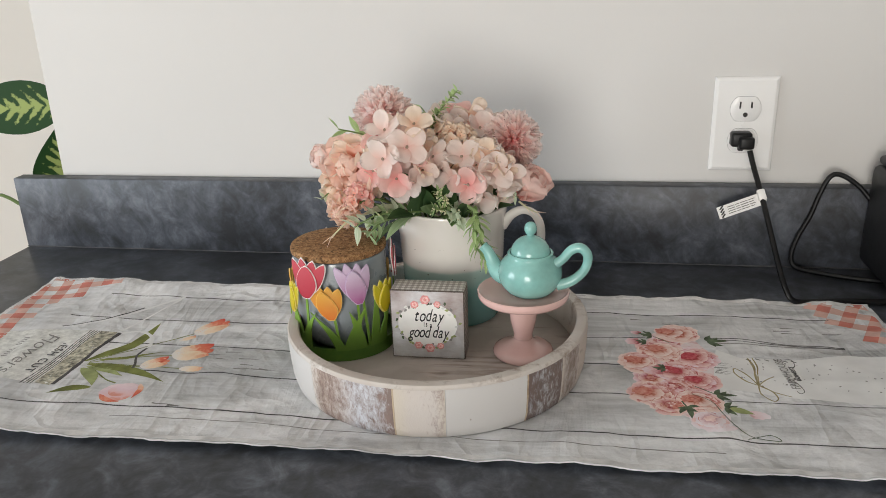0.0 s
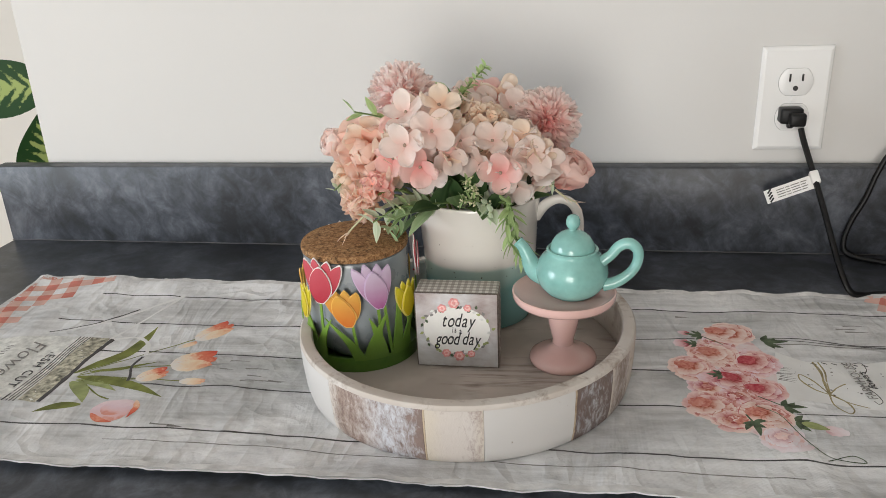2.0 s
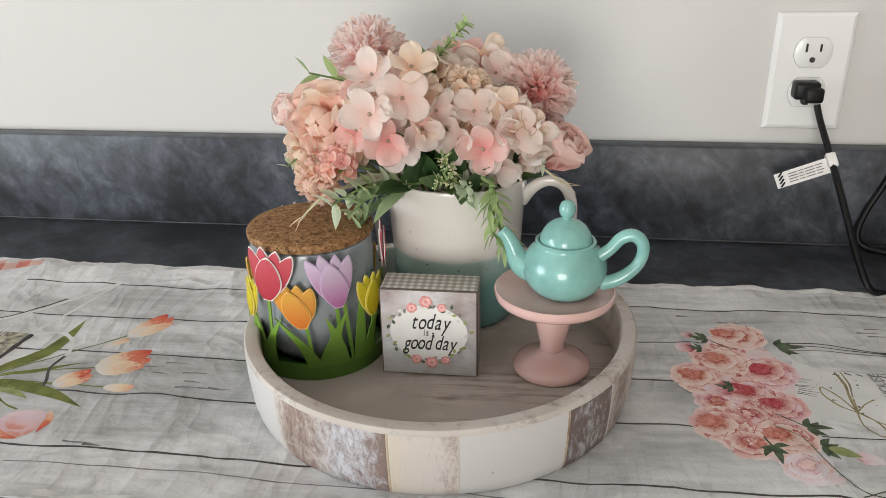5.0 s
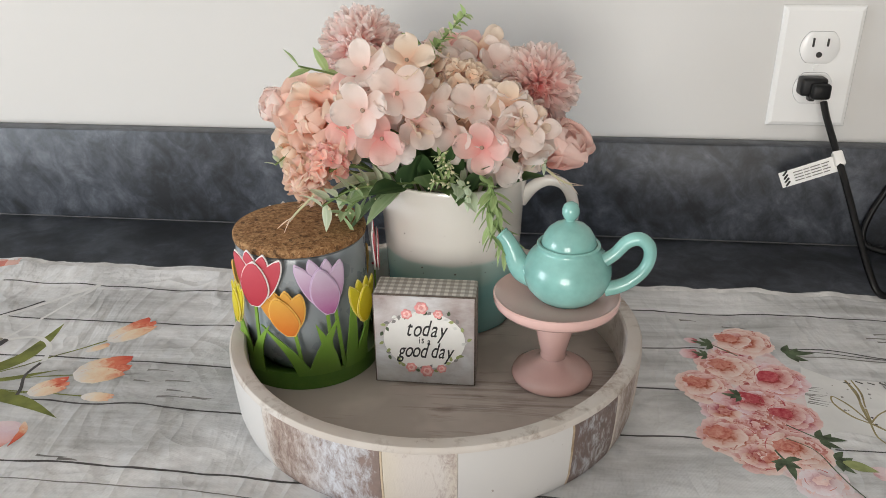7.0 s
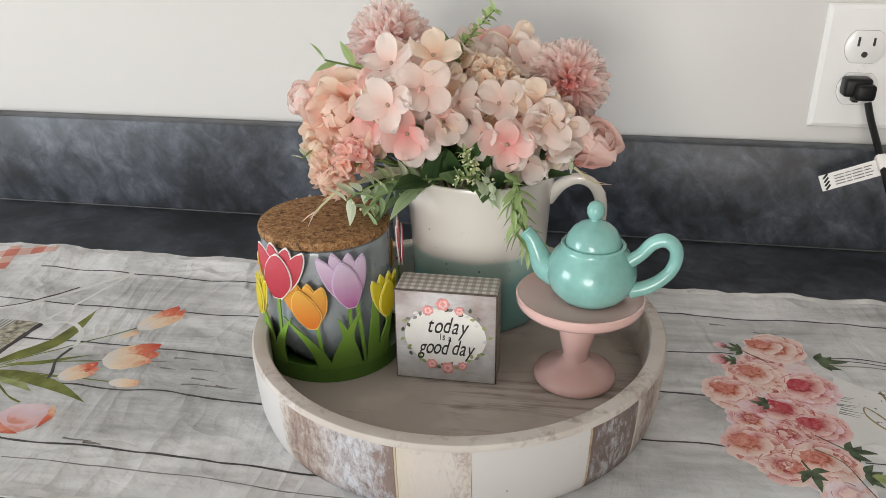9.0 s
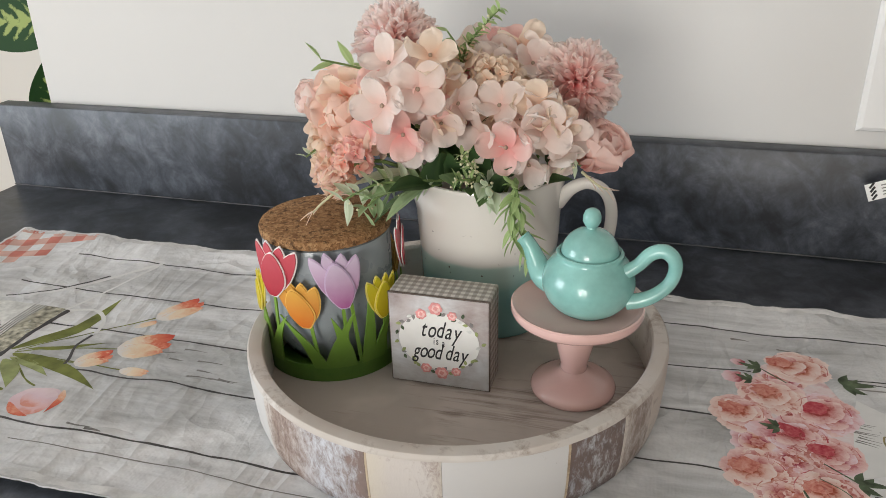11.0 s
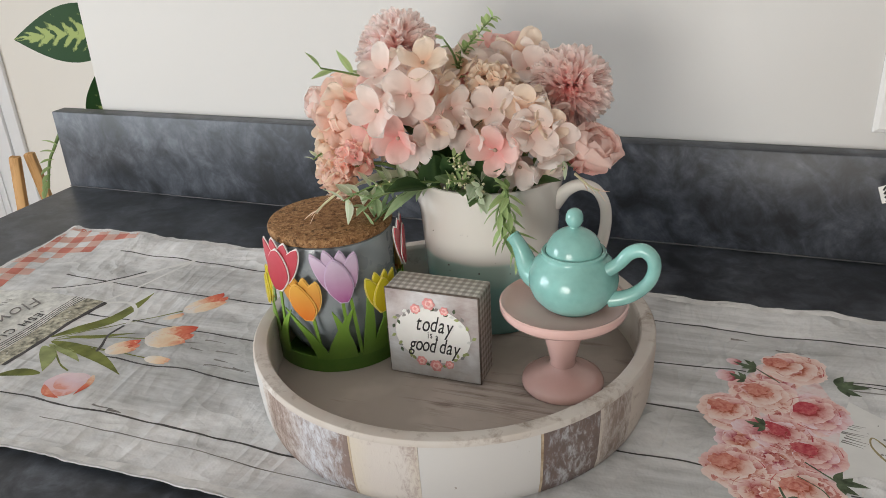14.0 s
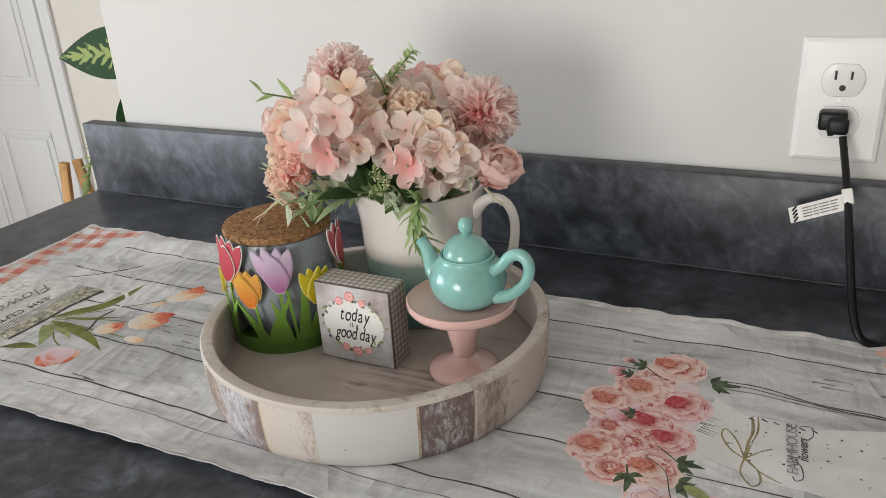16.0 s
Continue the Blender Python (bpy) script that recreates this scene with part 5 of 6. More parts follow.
# ---- teapot ----
POT_Z = IN_TRAY + 0.0610
teapot = thing("teapot", pose(-0.0105, 0.6905, POT_Z, 0, 0, -17), "small glossy turquoise ceramic teapot with lid on the cake stand", "teapot")
part("body", lathe([(0, 0.0012), (0.0150, 0.0012), (0.0160, 0.0), (0.0182, 0.0004), (0.0215, 0.0035), (0.0255, 0.0085), (0.0276, 0.0145), (0.0280, 0.0190), (0.0272, 0.0240), (0.0250, 0.0290), (0.0222, 0.0325), (0.0203, 0.0342), (0.0198, 0.0356), (0.0200, 0.0372), (0.0193, 0.0380), (0.0178, 0.0378), (0.0172, 0.0362), (0.0150, 0.0350), (0, 0.0345)], 72), M_TEAL, teapot)
lid = part("lid", lathe([(0, 0.0368), (0.0155, 0.0368), (0.0171, 0.0372), (0.0172, 0.0384), (0.0158, 0.0430), (0.0130, 0.0472), (0.0090, 0.0503), (0.0048, 0.0520), (0.0030, 0.0528), (0.0028, 0.0540), (0, 0.0540)], 64), M_TEAL, teapot)
part("knob", lathe([(0, 0.0530), (0.0026, 0.0532), (0.0042, 0.0548), (0.0054, 0.0575), (0.0053, 0.0606), (0.0042, 0.0634), (0.0022, 0.0648), (0, 0.0651)], 40), M_TEAL, lid)
bm = tube(spline([(-0.0215, 0, 0.0130), (-0.0290, 0, 0.0150), (-0.0335, 0, 0.0200), (-0.0365, 0, 0.0265), (-0.0400, 0, 0.0330), (-0.0440, 0, 0.0372)], 6), [0.0105, 0.0090, 0.0072, 0.0058, 0.0048, 0.0044], 20)
part("spout", bm, M_TEAL, teapot)
# dark disc on the closed spout, painting in the shade of its hollow
part("spout_mouth", lathe([(0, 0), (0.0034, 0), (0.0034, 0.0003), (0, 0.0003)], 20), M_SLOT, teapot, m=pose(-0.0444, 0, 0.0376, 0, -49, 0))
part("spout_lip", lathe([(0.0032, -0.0004), (0.0046, -0.0006), (0.0049, 0.0002), (0.0044, 0.0010), (0.0034, 0.0010), (0.0032, -0.0004)], 24), M_TEAL, teapot, m=pose(-0.0441, 0, 0.0373, 0, -49, 0))
bm = tube(spline([(0.0225, 0, 0.0290), (0.0290, 0.002, 0.0345), (0.0350, 0.004, 0.0420), (0.0420, 0.006, 0.0445), (0.0478, 0.007, 0.0405), (0.0492, 0.007, 0.0330), (0.0464, 0.006, 0.0242), (0.0395, 0.004, 0.0165), (0.0320, 0.002, 0.0120), (0.0245, 0, 0.0100)], 6), [0.0044, 0.0040, 0.0042, 0.0044, 0.0042, 0.0040, 0.0040, 0.0042, 0.0046, 0.0050], 16)
part("handle", bm, M_TEAL, teapot)

# ---- pitcher ----
PX, PY = -0.0915, 0.7815
pitcher = thing("pitcher", pose(PX, PY, IN_TRAY), "white and teal glazed ceramic pitcher holding flowers", "pitcher")


def lip(a, z):
    """Small pouring lip on one side of the rim."""
    d = math.atan2(math.sin(a - radians(196)), math.cos(a - radians(196)))
    return 1 + 0.13 * math.exp(-(d / 0.30) ** 2) * max(0, (z - 0.085) / 0.03) ** 1.5


part("body", lathe([(0, 0.003), (0.040, 0.003), (0.042, 0.0), (0.0460, 0.0008), (0.0485, 0.006), (0.0500, 0.020), (0.0502, 0.0405), (0.0508, 0.056), (0.0514, 0.0673), (0.0525, 0.090), (0.0540, 0.105), (0.0553, 0.1128), (0.0555, 0.1142), (0.0550, 0.1156), (0.0538, 0.1160), (0.0522, 0.1148), (0.0510, 0.105), (0.0490, 0.080), (0.0470, 0.030), (0, 0.020)], 96, lip), M_PITCH_T, pitcher, "white glaze dipped in teal below")
bm = tube(spline([(0.0500, -0.004, 0.0930), (0.0590, -0.006, 0.1050), (0.0700, -0.008, 0.1110), (0.0810, -0.009, 0.1080), (0.0875, -0.010, 0.0970), (0.0880, -0.010, 0.0800), (0.0830, -0.009, 0.0600), (0.0700, -0.007, 0.0420), (0.0500, -0.004, 0.0330)], 8), [0.0062, 0.0056, 0.0052, 0.0052, 0.0052, 0.0052, 0.0054, 0.0056, 0.0066], 18, 0.75)
part("handle", bm, M_PITCH_W, pitcher)
rnd = random.Random(11)
for k in range(26):
    a, z = radians(rnd.uniform(-150, -20)), rnd.uniform(0.052, 0.108)
    r = 0.0509 if z < 0.067 else 0.0519 + max(0, z - 0.09) * 0.10
    rad = rnd.choice([0.0003, 0.0004, 0.0007])
    part("speck", lathe([(0, 0), (rad, 0), (rad * 0.6, 0.0003), (0, 0.0004)], 8), M_SPECK, pitcher, m=Matrix.Translation((r * math.cos(a), r * math.sin(a), z)) @ Vector((math.cos(a), math.sin(a), 0)).to_track_quat("Z", "Y").to_matrix().to_4x4())

# ---- bouquet ----
bouquet = thing("flower_bouquet", pose(PX, PY, IN_TRAY + 0.022), "pink, peach and cream artificial flower bouquet in the pitcher", "flowers")
BASE = Vector((PX, PY, IN_TRAY + 0.022))
rnd = random.Random(21)


def add_petal(bm, m, length, width, cup, curl, nt=6, nw=4, base_w=0.15, ruffle=0.0, seed=0.0, a0=0.0, a1=1.0, notch=0.0):
    """One petal or leaf: x along it, y across, z its upper side."""
    lay = bm.verts.layers.float.get("along") or bm.verts.layers.float.new("along")
    rows = []
    for i in range(nt + 1):
        t = math.sin(math.pi / 2 * i / nt)
        w = width * (base_w * (1 - t) + t ** 0.65 * math.sqrt(max(0.0, 1 - t ** 3.2)) * 1.05 + 0.01)
        row = []
        for k in range(nw + 1):
            s = 2 * k / nw - 1
            x = length * (t - notch * (1 - abs(s)) ** 2 * t ** 4)
            z = cup * length * s * s * (0.3 + t) - curl * length * t * t + ruffle * length * t * noise.noise((s * 2.2, t * 2.5, seed))
            v = bm.verts.new(m @ Vector((x, s * w / 2, z)))
            v[lay] = a0 + (a1 - a0) * t
            row.append(v)
        rows.append(row)
    for a, b in zip(rows, rows[1:]):
        for k in range(nw):
            bm.faces.new((a[k], a[k + 1], b[k + 1], b[k]))


def add_leaf(bm, m, length, width, fold=0.25, curl=0.2, nt=8, teeth=0.0):
    """Pointed leaf with a folded midrib."""
    lay = bm.verts.layers.float.get("along") or bm.verts.layers.float.new("along")
    run = bm.verts.layers.float.get("run") or bm.verts.layers.float.new("run")
    rows = []
    for i in range(nt + 1):
        t = i / nt
        w = width * math.sin(math.pi * min(1, 0.04 + 0.96 * t) ** 0.85) * (1 + teeth * (i % 2)) + 0.0004
        row = []
        for s in (-1, -0.5, 0, 0.5, 1):
            v = bm.verts.new(m @ Vector((length * t, s * w / 2, fold * abs(s) * w - curl * length * t * t)))
            v[lay] = 0.15 + 0.85 * abs(s)
            v[run] = t
            row.append(v)
        rows.append(row)
    for a, b in zip(rows, rows[1:]):
        for k in range(4):
            bm.faces.new((a[k], a[k + 1], b[k + 1], b[k]))


def facing(p, d, roll=0.0):
    """Pose at p whose z looks along d."""
    return Matrix.Translation(p) @ Vector(d).normalized().to_track_quat("Z", "Y").to_matrix().to_4x4() @ Matrix.Rotation(roll, 4, "Z")


def along_x(p, d, roll=0.0):
    """Pose at p whose x runs along d, z kept upwards where it can be."""
    return Matrix.Translation(p) @ Vector(d).normalized().to_track_quat("X", "Z").to_matrix().to_4x4() @ Matrix.Rotation(roll, 4, "X")


def sheet_mesh(name, bm, mats):
    me = bpy.data.meshes.new(name)
    bm.to_mesh(me)
    bm.free()
    for p in me.polygons:
        p.use_smooth = True
    for mat in mats:
        me.materials.append(mat)
    return me


def place(name, me, parent, m):
    ob = new(name, me)
    ob.parent = parent
    ob.matrix_basis = m
    return ob


def floret_mesh(size, mat, seed):
    """Four broad petals round a small eye."""
    bm = bmesh.new()
    r = random.Random(seed)
    for k in range(4):
        tilt = radians(r.uniform(8, 40))
        m = Matrix.Rotation(radians(90 * k + r.uniform(-9, 9)), 4, "Z") @ Matrix.Rotation(-tilt, 4, "Y") @ Matrix.Rotation(radians(r.uniform(-14, 14)), 4, "X")
        m = m @ Matrix.Translation((size * 0.02, 0, 0.0004 * (k % 2)))
        add_petal(bm, m, size * r.uniform(0.45, 0.55), size * r.uniform(0.50, 0.62), r.uniform(-0.04, 0.16), r.uniform(-0.18, 0.32), 8, 6, 0.32, 0.24, seed + k * 3.1, 0, 1, 0.05)
    first = len(bm.faces)
    bmesh.ops.create_icosphere(bm, subdivisions=1, radius=size * 0.045, matrix=Matrix.Translation((0, 0, size * 0.03)))
    bm.faces.ensure_lookup_table()
    for f in list(bm.faces)[first:]:
        f.material_index = 1
    return sheet_mesh("floret", bm, (mat, F_EYE))


FLORETS = {k: [floret_mesh(s, m, i * 17 + 3) for i in range(4) for s in (0.036, 0.041)] for k, m in (("pale", F_PALE), ("pink", F_PINK), ("cream", F_CREAM), ("salmon", F_SALMON))}


def fib(n):
    for i in range(n):
        z = 1 - 2 * (i + 0.5) / n
        a = i * 2.39996
        r = math.sqrt(1 - z * z)
        yield Vector((r * math.cos(a), r * math.sin(a), z))


def stem(parent_at, tip, bend=0.01):
    """Green wire stem from the pitcher's foot to the flower, in bouquet space."""
    a = Vector((rnd.uniform(-0.018, 0.018), rnd.uniform(-0.018, 0.018), 0.0))
    neck = Vector((tip.x * 0.42, tip.y * 0.42, 0.082))
    return tube(spline([a, neck, neck.lerp(tip, 0.6) + Vector((0, 0, bend)), tip], 6), 0.0013, 6)


def hydrangea(at, core, n, kinds, size=1.0, label="", squash=(1, 1, 1), low=-0.75):
    p = Vector(at) - BASE
    bm = stem(p, p - Vector((0, 0, core * 0.6)))
    head = part("hydrangea", bm, L_STEM, bouquet, label)
    for i, d in enumerate(fib(n)):
        if d.z < low:
            continue
        d = (d + Vector((rnd.uniform(-0.2, 0.2), rnd.uniform(-0.2, 0.2), rnd.uniform(-0.2, 0.2)))).normalized()
        r = core * rnd.uniform(0.86, 1.10)
        q = p + Vector((d.x * squash[0], d.y * squash[1], d.z * squash[2])) * r
        tilt = (d + Vector((rnd.uniform(-0.35, 0.35), rnd.uniform(-0.35, 0.35), rnd.uniform(-0.2, 0.35)))).normalized()
        me = rnd.choice(FLORETS[rnd.choice(kinds)])
        k = size * rnd.uniform(0.86, 1.10)
        place("floret", me, head, facing(q, tilt, rnd.uniform(0, 6.28)) @ Matrix.Diagonal((k, k, k, 1)))
    return head


def pompon(at, radius, axis, label):
    """Ball chrysanthemum: hundreds of narrow quilled petals, closed and deeper pink in the middle."""
    p = Vector(at) - BASE
    axis = Vector(axis).normalized()
    head = part("chrysanthemum", stem(p, p - Vector((0, 0, radius * 0.5))), L_STEM, bouquet, label)
    bm = bmesh.new()
    for n, ln, r0 in ((330, 0.62, 0.40), (230, 0.56, 0.32), (120, 0.50, 0.22)):
        for d in fib(n):
            d = (d + Vector((rnd.uniform(-0.09, 0.09), rnd.uniform(-0.09, 0.09), rnd.uniform(-0.09, 0.09)))).normalized()
            ang = math.acos(max(-1, min(1, d.dot(axis))))
            heart = min(1.0, ang / 0.80)
            lean = (d + axis * 0.30 * (1 - heart) - axis * 0.18 * heart).normalized()
            length = radius * ln * (0.62 + 0.38 * heart) * rnd.uniform(0.86, 1.04)
            add_petal(bm, along_x(d * radius * r0, lean, rnd.uniform(0, 6.28)), length, radius * 0.185, 0.10, rnd.uniform(0.15, 0.55), 4, 2, 0.45, 0.05, rnd.random() * 9, 0.0 + 0.35 * heart, 0.35 + 0.65 * heart * rnd.uniform(0.8, 1.0), 0.10)
    place("quilled_petals", sheet_mesh("quilled_petals", bm, (F_MUM,)), head, Matrix.Translation(p))
    return head


def peony(at, radius, axis, mat, label, rows=((5, 0.42, 62), (6, 0.66, 50), (7, 0.92, 30), (7, 1.05, 8)), ruffle=0.22, name="peony", wide=1.05):
    """Cupped layers of broad ruffled petals."""
    p = Vector(at) - BASE
    head = part(name, stem(p, p - Vector(axis).normalized() * radius * 0.45), L_STEM, bouquet, label)
    frame_m = facing(p - Vector(axis).normalized() * radius * 0.45, axis, 0.3)
    for li, (n, size, lift) in enumerate(rows):
        bm = bmesh.new()
        add_petal(bm, Matrix.Identity(4), radius * size * 1.12, radius * size * wide, 0.20, -0.16 + 0.10 * li, 10, 8, 0.35, ruffle, li * 5.3, 0.0 if li < 2 else 0.15, 1.0, 0.06)
        tones = mat if isinstance(mat, tuple) else (mat,)
        sheets = [sheet_mesh("petal", bm.copy(), (tone,)) for tone in tones]
        bm.free()
        for k in range(n):
            a = 2 * math.pi * (k + 0.37 * li) / n + rnd.uniform(-0.12, 0.12)
            m = frame_m @ Matrix.Rotation(a, 4, "Z") @ Matrix.Rotation(-radians(lift + rnd.uniform(-9, 9)), 4, "Y") @ Matrix.Translation((radius * (0.04 + 0.05 * li), 0, 0)) @ Matrix.Rotation(rnd.uniform(-0.22, 0.22), 4, "X")
            place("petal", sheets[(k + li) % len(sheets)], head, m)
    return head


def key_florets(head, spec):
    """Large open florets at the face of a hydrangea head: place, facing, turn, size, tone."""
    for k, (at, d, roll, size, kind) in enumerate(spec):
        me = FLORETS[kind][(k * 3 + 1) % 8]
        f = 0.80 * size / (0.041 if (k * 3 + 1) % 2 else 0.036)
        place("floret", me, head, facing(Vector(at) + Vector((0, 0.005, 0.004)) - BASE, d, radians(roll)) @ Matrix.Diagonal((f, f, f, 1)))


head = hydrangea((-0.131, 0.738, 1.088), 0.0250, 30, ["pale", "pale", "pink", "cream"], 0.95, "pale pink and cream hydrangea head")
key_florets(head, (((-0.1385, 0.693, 1.092), (-0.20, -0.90, 0.30), 20, 0.046, "pale"), ((-0.1185, 0.700, 1.101), (0.25, -0.90, 0.35), 50, 0.046, "pale"), ((-0.129, 0.701, 1.073), (0.0, -0.85, -0.30), 10, 0.044, "pink"), ((-0.152, 0.712, 1.077), (-0.45, -0.80, -0.20), 35, 0.042, "pink"),
                   ((-0.114, 0.714, 1.118), (0.10, -0.60, 0.80), 0, 0.042, "cream"), ((-0.140, 0.713, 1.113), (-0.25, -0.60, 0.75), 30, 0.042, "pale"), ((-0.100, 0.722, 1.088), (0.65, -0.65, 0.0), 60, 0.040, "pale"), ((-0.108, 0.712, 1.078), (0.35, -0.80, -0.25), 15, 0.040, "pale")))
head = hydrangea((-0.055, 0.746, 1.070), 0.0220, 26, ["pale", "pale", "cream"], 0.88, "blush pink hydrangea head")
key_florets(head, (((-0.0670, 0.713, 1.0640), (-0.05, -0.95, 0.25), 2, 0.045, "pink"), ((-0.0835, 0.722, 1.068), (-0.60, -0.80, 0.10), 20, 0.041, "pale"), ((-0.055, 0.728, 1.049), (0.10, -0.85, -0.45), 40, 0.040, "pale"), ((-0.042, 0.732, 1.068), (0.50, -0.80, 0.20), 25, 0.042, "pale"),
                   ((-0.074, 0.727, 1.086), (-0.10, -0.70, 0.70), 45, 0.042, "pale"), ((-0.052, 0.730, 1.085), (0.25, -0.75, 0.60), 5, 0.041, "cream"), ((-0.038, 0.742, 1.051), (0.50, -0.75, -0.30), 30, 0.038, "pale")))
hydrangea((-0.104, 0.775, 1.094), 0.0210, 18, ["pale", "cream"], 0.95, "cream hydrangea head")
hydrangea((-0.066, 0.800, 1.094), 0.0180, 16, ["pale", "cream"], 0.9, "off-white hydrangea head")
hydrangea((-0.110, 0.815, 1.075), 0.0240, 20, ["pale", "pink"], 1.0, "pale pink hydrangea head")
hydrangea((-0.082, 0.757, 1.100), 0.0130, 34, ["cream"], 0.40, "cluster of tiny cream florets", low=-0.4)
hydrangea((-0.045, 0.800, 1.098), 0.0110, 26, ["cream", "pale"], 0.40, "cluster of tiny cream florets", low=-0.4)
hydrangea((-0.1665, 0.714, 1.057), 0.0092, 26, ["salmon", "pink"], 0.38, "cluster of tiny peach florets")
pompon((-0.153, 0.772, 1.1200), 0.0300, (0.12, -0.80, -0.25), "pink ball chrysanthemum with deeper heart")
pompon((-0.0315, 0.782, 1.0945), 0.0295, (0.05, -0.80, 0.05), "pink ball chrysanthemum with deeper heart")
peony((-0.0180, 0.764, 1.0500), 0.0235, (0.50, -0.35, 0.70), F_BLUSH, "blush pink peony with cupped petals", ((4, 0.70, 84), (5, 0.95, 80), (6, 1.15, 74), (6, 1.22, 66)), 0.20, "peony", 1.50)
peony((-0.088, 0.800, 1.110), 0.0270, (0.05, -0.45, 1.0), F_PINK, "pink peony, fully open")
peony((-0.1780, 0.736, 1.0810), 0.0270, (-0.25, -0.85, 0.20), (F_SALMON, F_PEACH, F_SALMON, F_CREAM), "salmon and cream peony with loose ruffled petals", ((4, 0.50, 80), (5, 0.80, 66), (6, 0.95, 46), (7, 1.02, 22)), 0.34, "peony", 1.20)
peony((-0.2060, 0.757, 1.0830), 0.0195, (-0.55, -0.65, 0.25), (F_BLUSH, F_PALE), "pale pink half-open bloom", ((4, 0.60, 84), (5, 0.90, 76), (6, 1.05, 64)), 0.20, "peony", 1.45)
peony((-0.1950, 0.737, 1.0560), 0.0165, (-0.45, -0.75, -0.20), (F_CREAM, F_APRICOT), "soft cream half-open bloom", ((4, 0.55, 70), (5, 0.95, 48), (6, 1.10, 20)), 0.30, "peony", 1.0)
peony((-0.1840, 0.714, 1.0420), 0.0142, (-0.35, -0.85, -0.25), (F_APRICOT, F_PEACH), "soft apricot carnation with frilled petals", ((9, 0.55, 78), (13, 0.8, 58), (14, 1.0, 34), (13, 1.05, 10)), 0.5, "carnation", 0.55)

# foliage
def leaf_part(p, d, length, width, mat, fold=0.22, curl=0.25, roll=0.0, teeth=0.0, name="leaf"):
    bm = bmesh.new()
    add_leaf(bm, along_x(Vector(p) - BASE, d, roll), length, width, fold, curl, teeth=teeth)
    return place(name, sheet_mesh("leaf", bm, (mat,)), bouquet, Matrix.Identity(4))


for p, d, ln, w, mat in (((-0.118, 0.738, 1.030), (0.15, -0.45, 0.75), 0.045, 0.020, L_DARK), ((-0.105, 0.738, 1.030), (-0.2, -0.35, 0.9), 0.050, 0.020, L_DARK), ((-0.090, 0.735, 1.030), (0.1, -0.3, 0.9), 0.048, 0.018, L_DARK),
                         ((-0.130, 0.735, 1.035), (-0.75, -0.45, 0.05), 0.042, 0.022, L_DARK), ((-0.125, 0.730, 1.034), (-0.55, -0.5, -0.25), 0.044, 0.018, L_MID), ((-0.128, 0.726, 1.040), (-0.65, -0.6, -0.05), 0.040, 0.013, L_SOFT), ((-0.122, 0.722, 1.036), (-0.45, -0.75, -0.20), 0.036, 0.012, L_SOFT), ((-0.132, 0.728, 1.044), (-0.8, -0.55, 0.05), 0.040, 0.012, L_PALE), ((-0.084, 0.724, 1.040), (0.15, -0.85, 0.10), 0.022, 0.010, L_PALE), ((-0.078, 0.722, 1.036), (0.35, -0.85, -0.15), 0.022, 0.010, L_PALE), ((-0.120, 0.728, 1.036), (-0.3, -0.6, 0.2), 0.036, 0.016, L_DARK),
                         ((-0.075, 0.735, 1.030), (0.2, -0.4, 0.6), 0.040, 0.016, L_DARK), ((-0.100, 0.735, 1.032), (0.3, -0.6, 0.25), 0.030, 0.014, L_MID), ((-0.060, 0.740, 1.032), (0.6, -0.3, 0.4), 0.040, 0.016, L_DARK),
                         ((-0.140, 0.760, 1.040), (-0.8, -0.1, 0.3), 0.045, 0.022, L_DARK), ((-0.110, 0.800, 1.050), (-0.4, 0.6, 0.5), 0.05, 0.024, L_DARK), ((-0.060, 0.800, 1.050), (0.5, 0.6, 0.4), 0.05, 0.024, L_DARK),
                         ((-0.045, 0.760, 1.045), (0.3, -0.4, 0.7), 0.036, 0.015, L_DARK), ((-0.082, 0.728, 1.034), (0.05, -0.7, 0.1), 0.026, 0.012, L_MID), ((-0.112, 0.745, 1.036), (0.0, -0.2, 1.0), 0.046, 0.024, L_DARK), ((-0.098, 0.748, 1.036), (0.2, -0.1, 1.0), 0.048, 0.024, L_DARK), ((-0.086, 0.745, 1.036), (-0.2, -0.2, 1.0), 0.044, 0.022, L_DARK), ((-0.125, 0.750, 1.038), (-0.3, -0.1, 0.9), 0.044, 0.024, L_DARK), ((-0.104, 0.735, 1.034), (-0.05, -0.55, 0.5), 0.030, 0.014, L_MID)):
    leaf_part(p, d, ln, w, mat, 0.18, 0.15, rnd.uniform(-0.4, 0.4), 0.06)


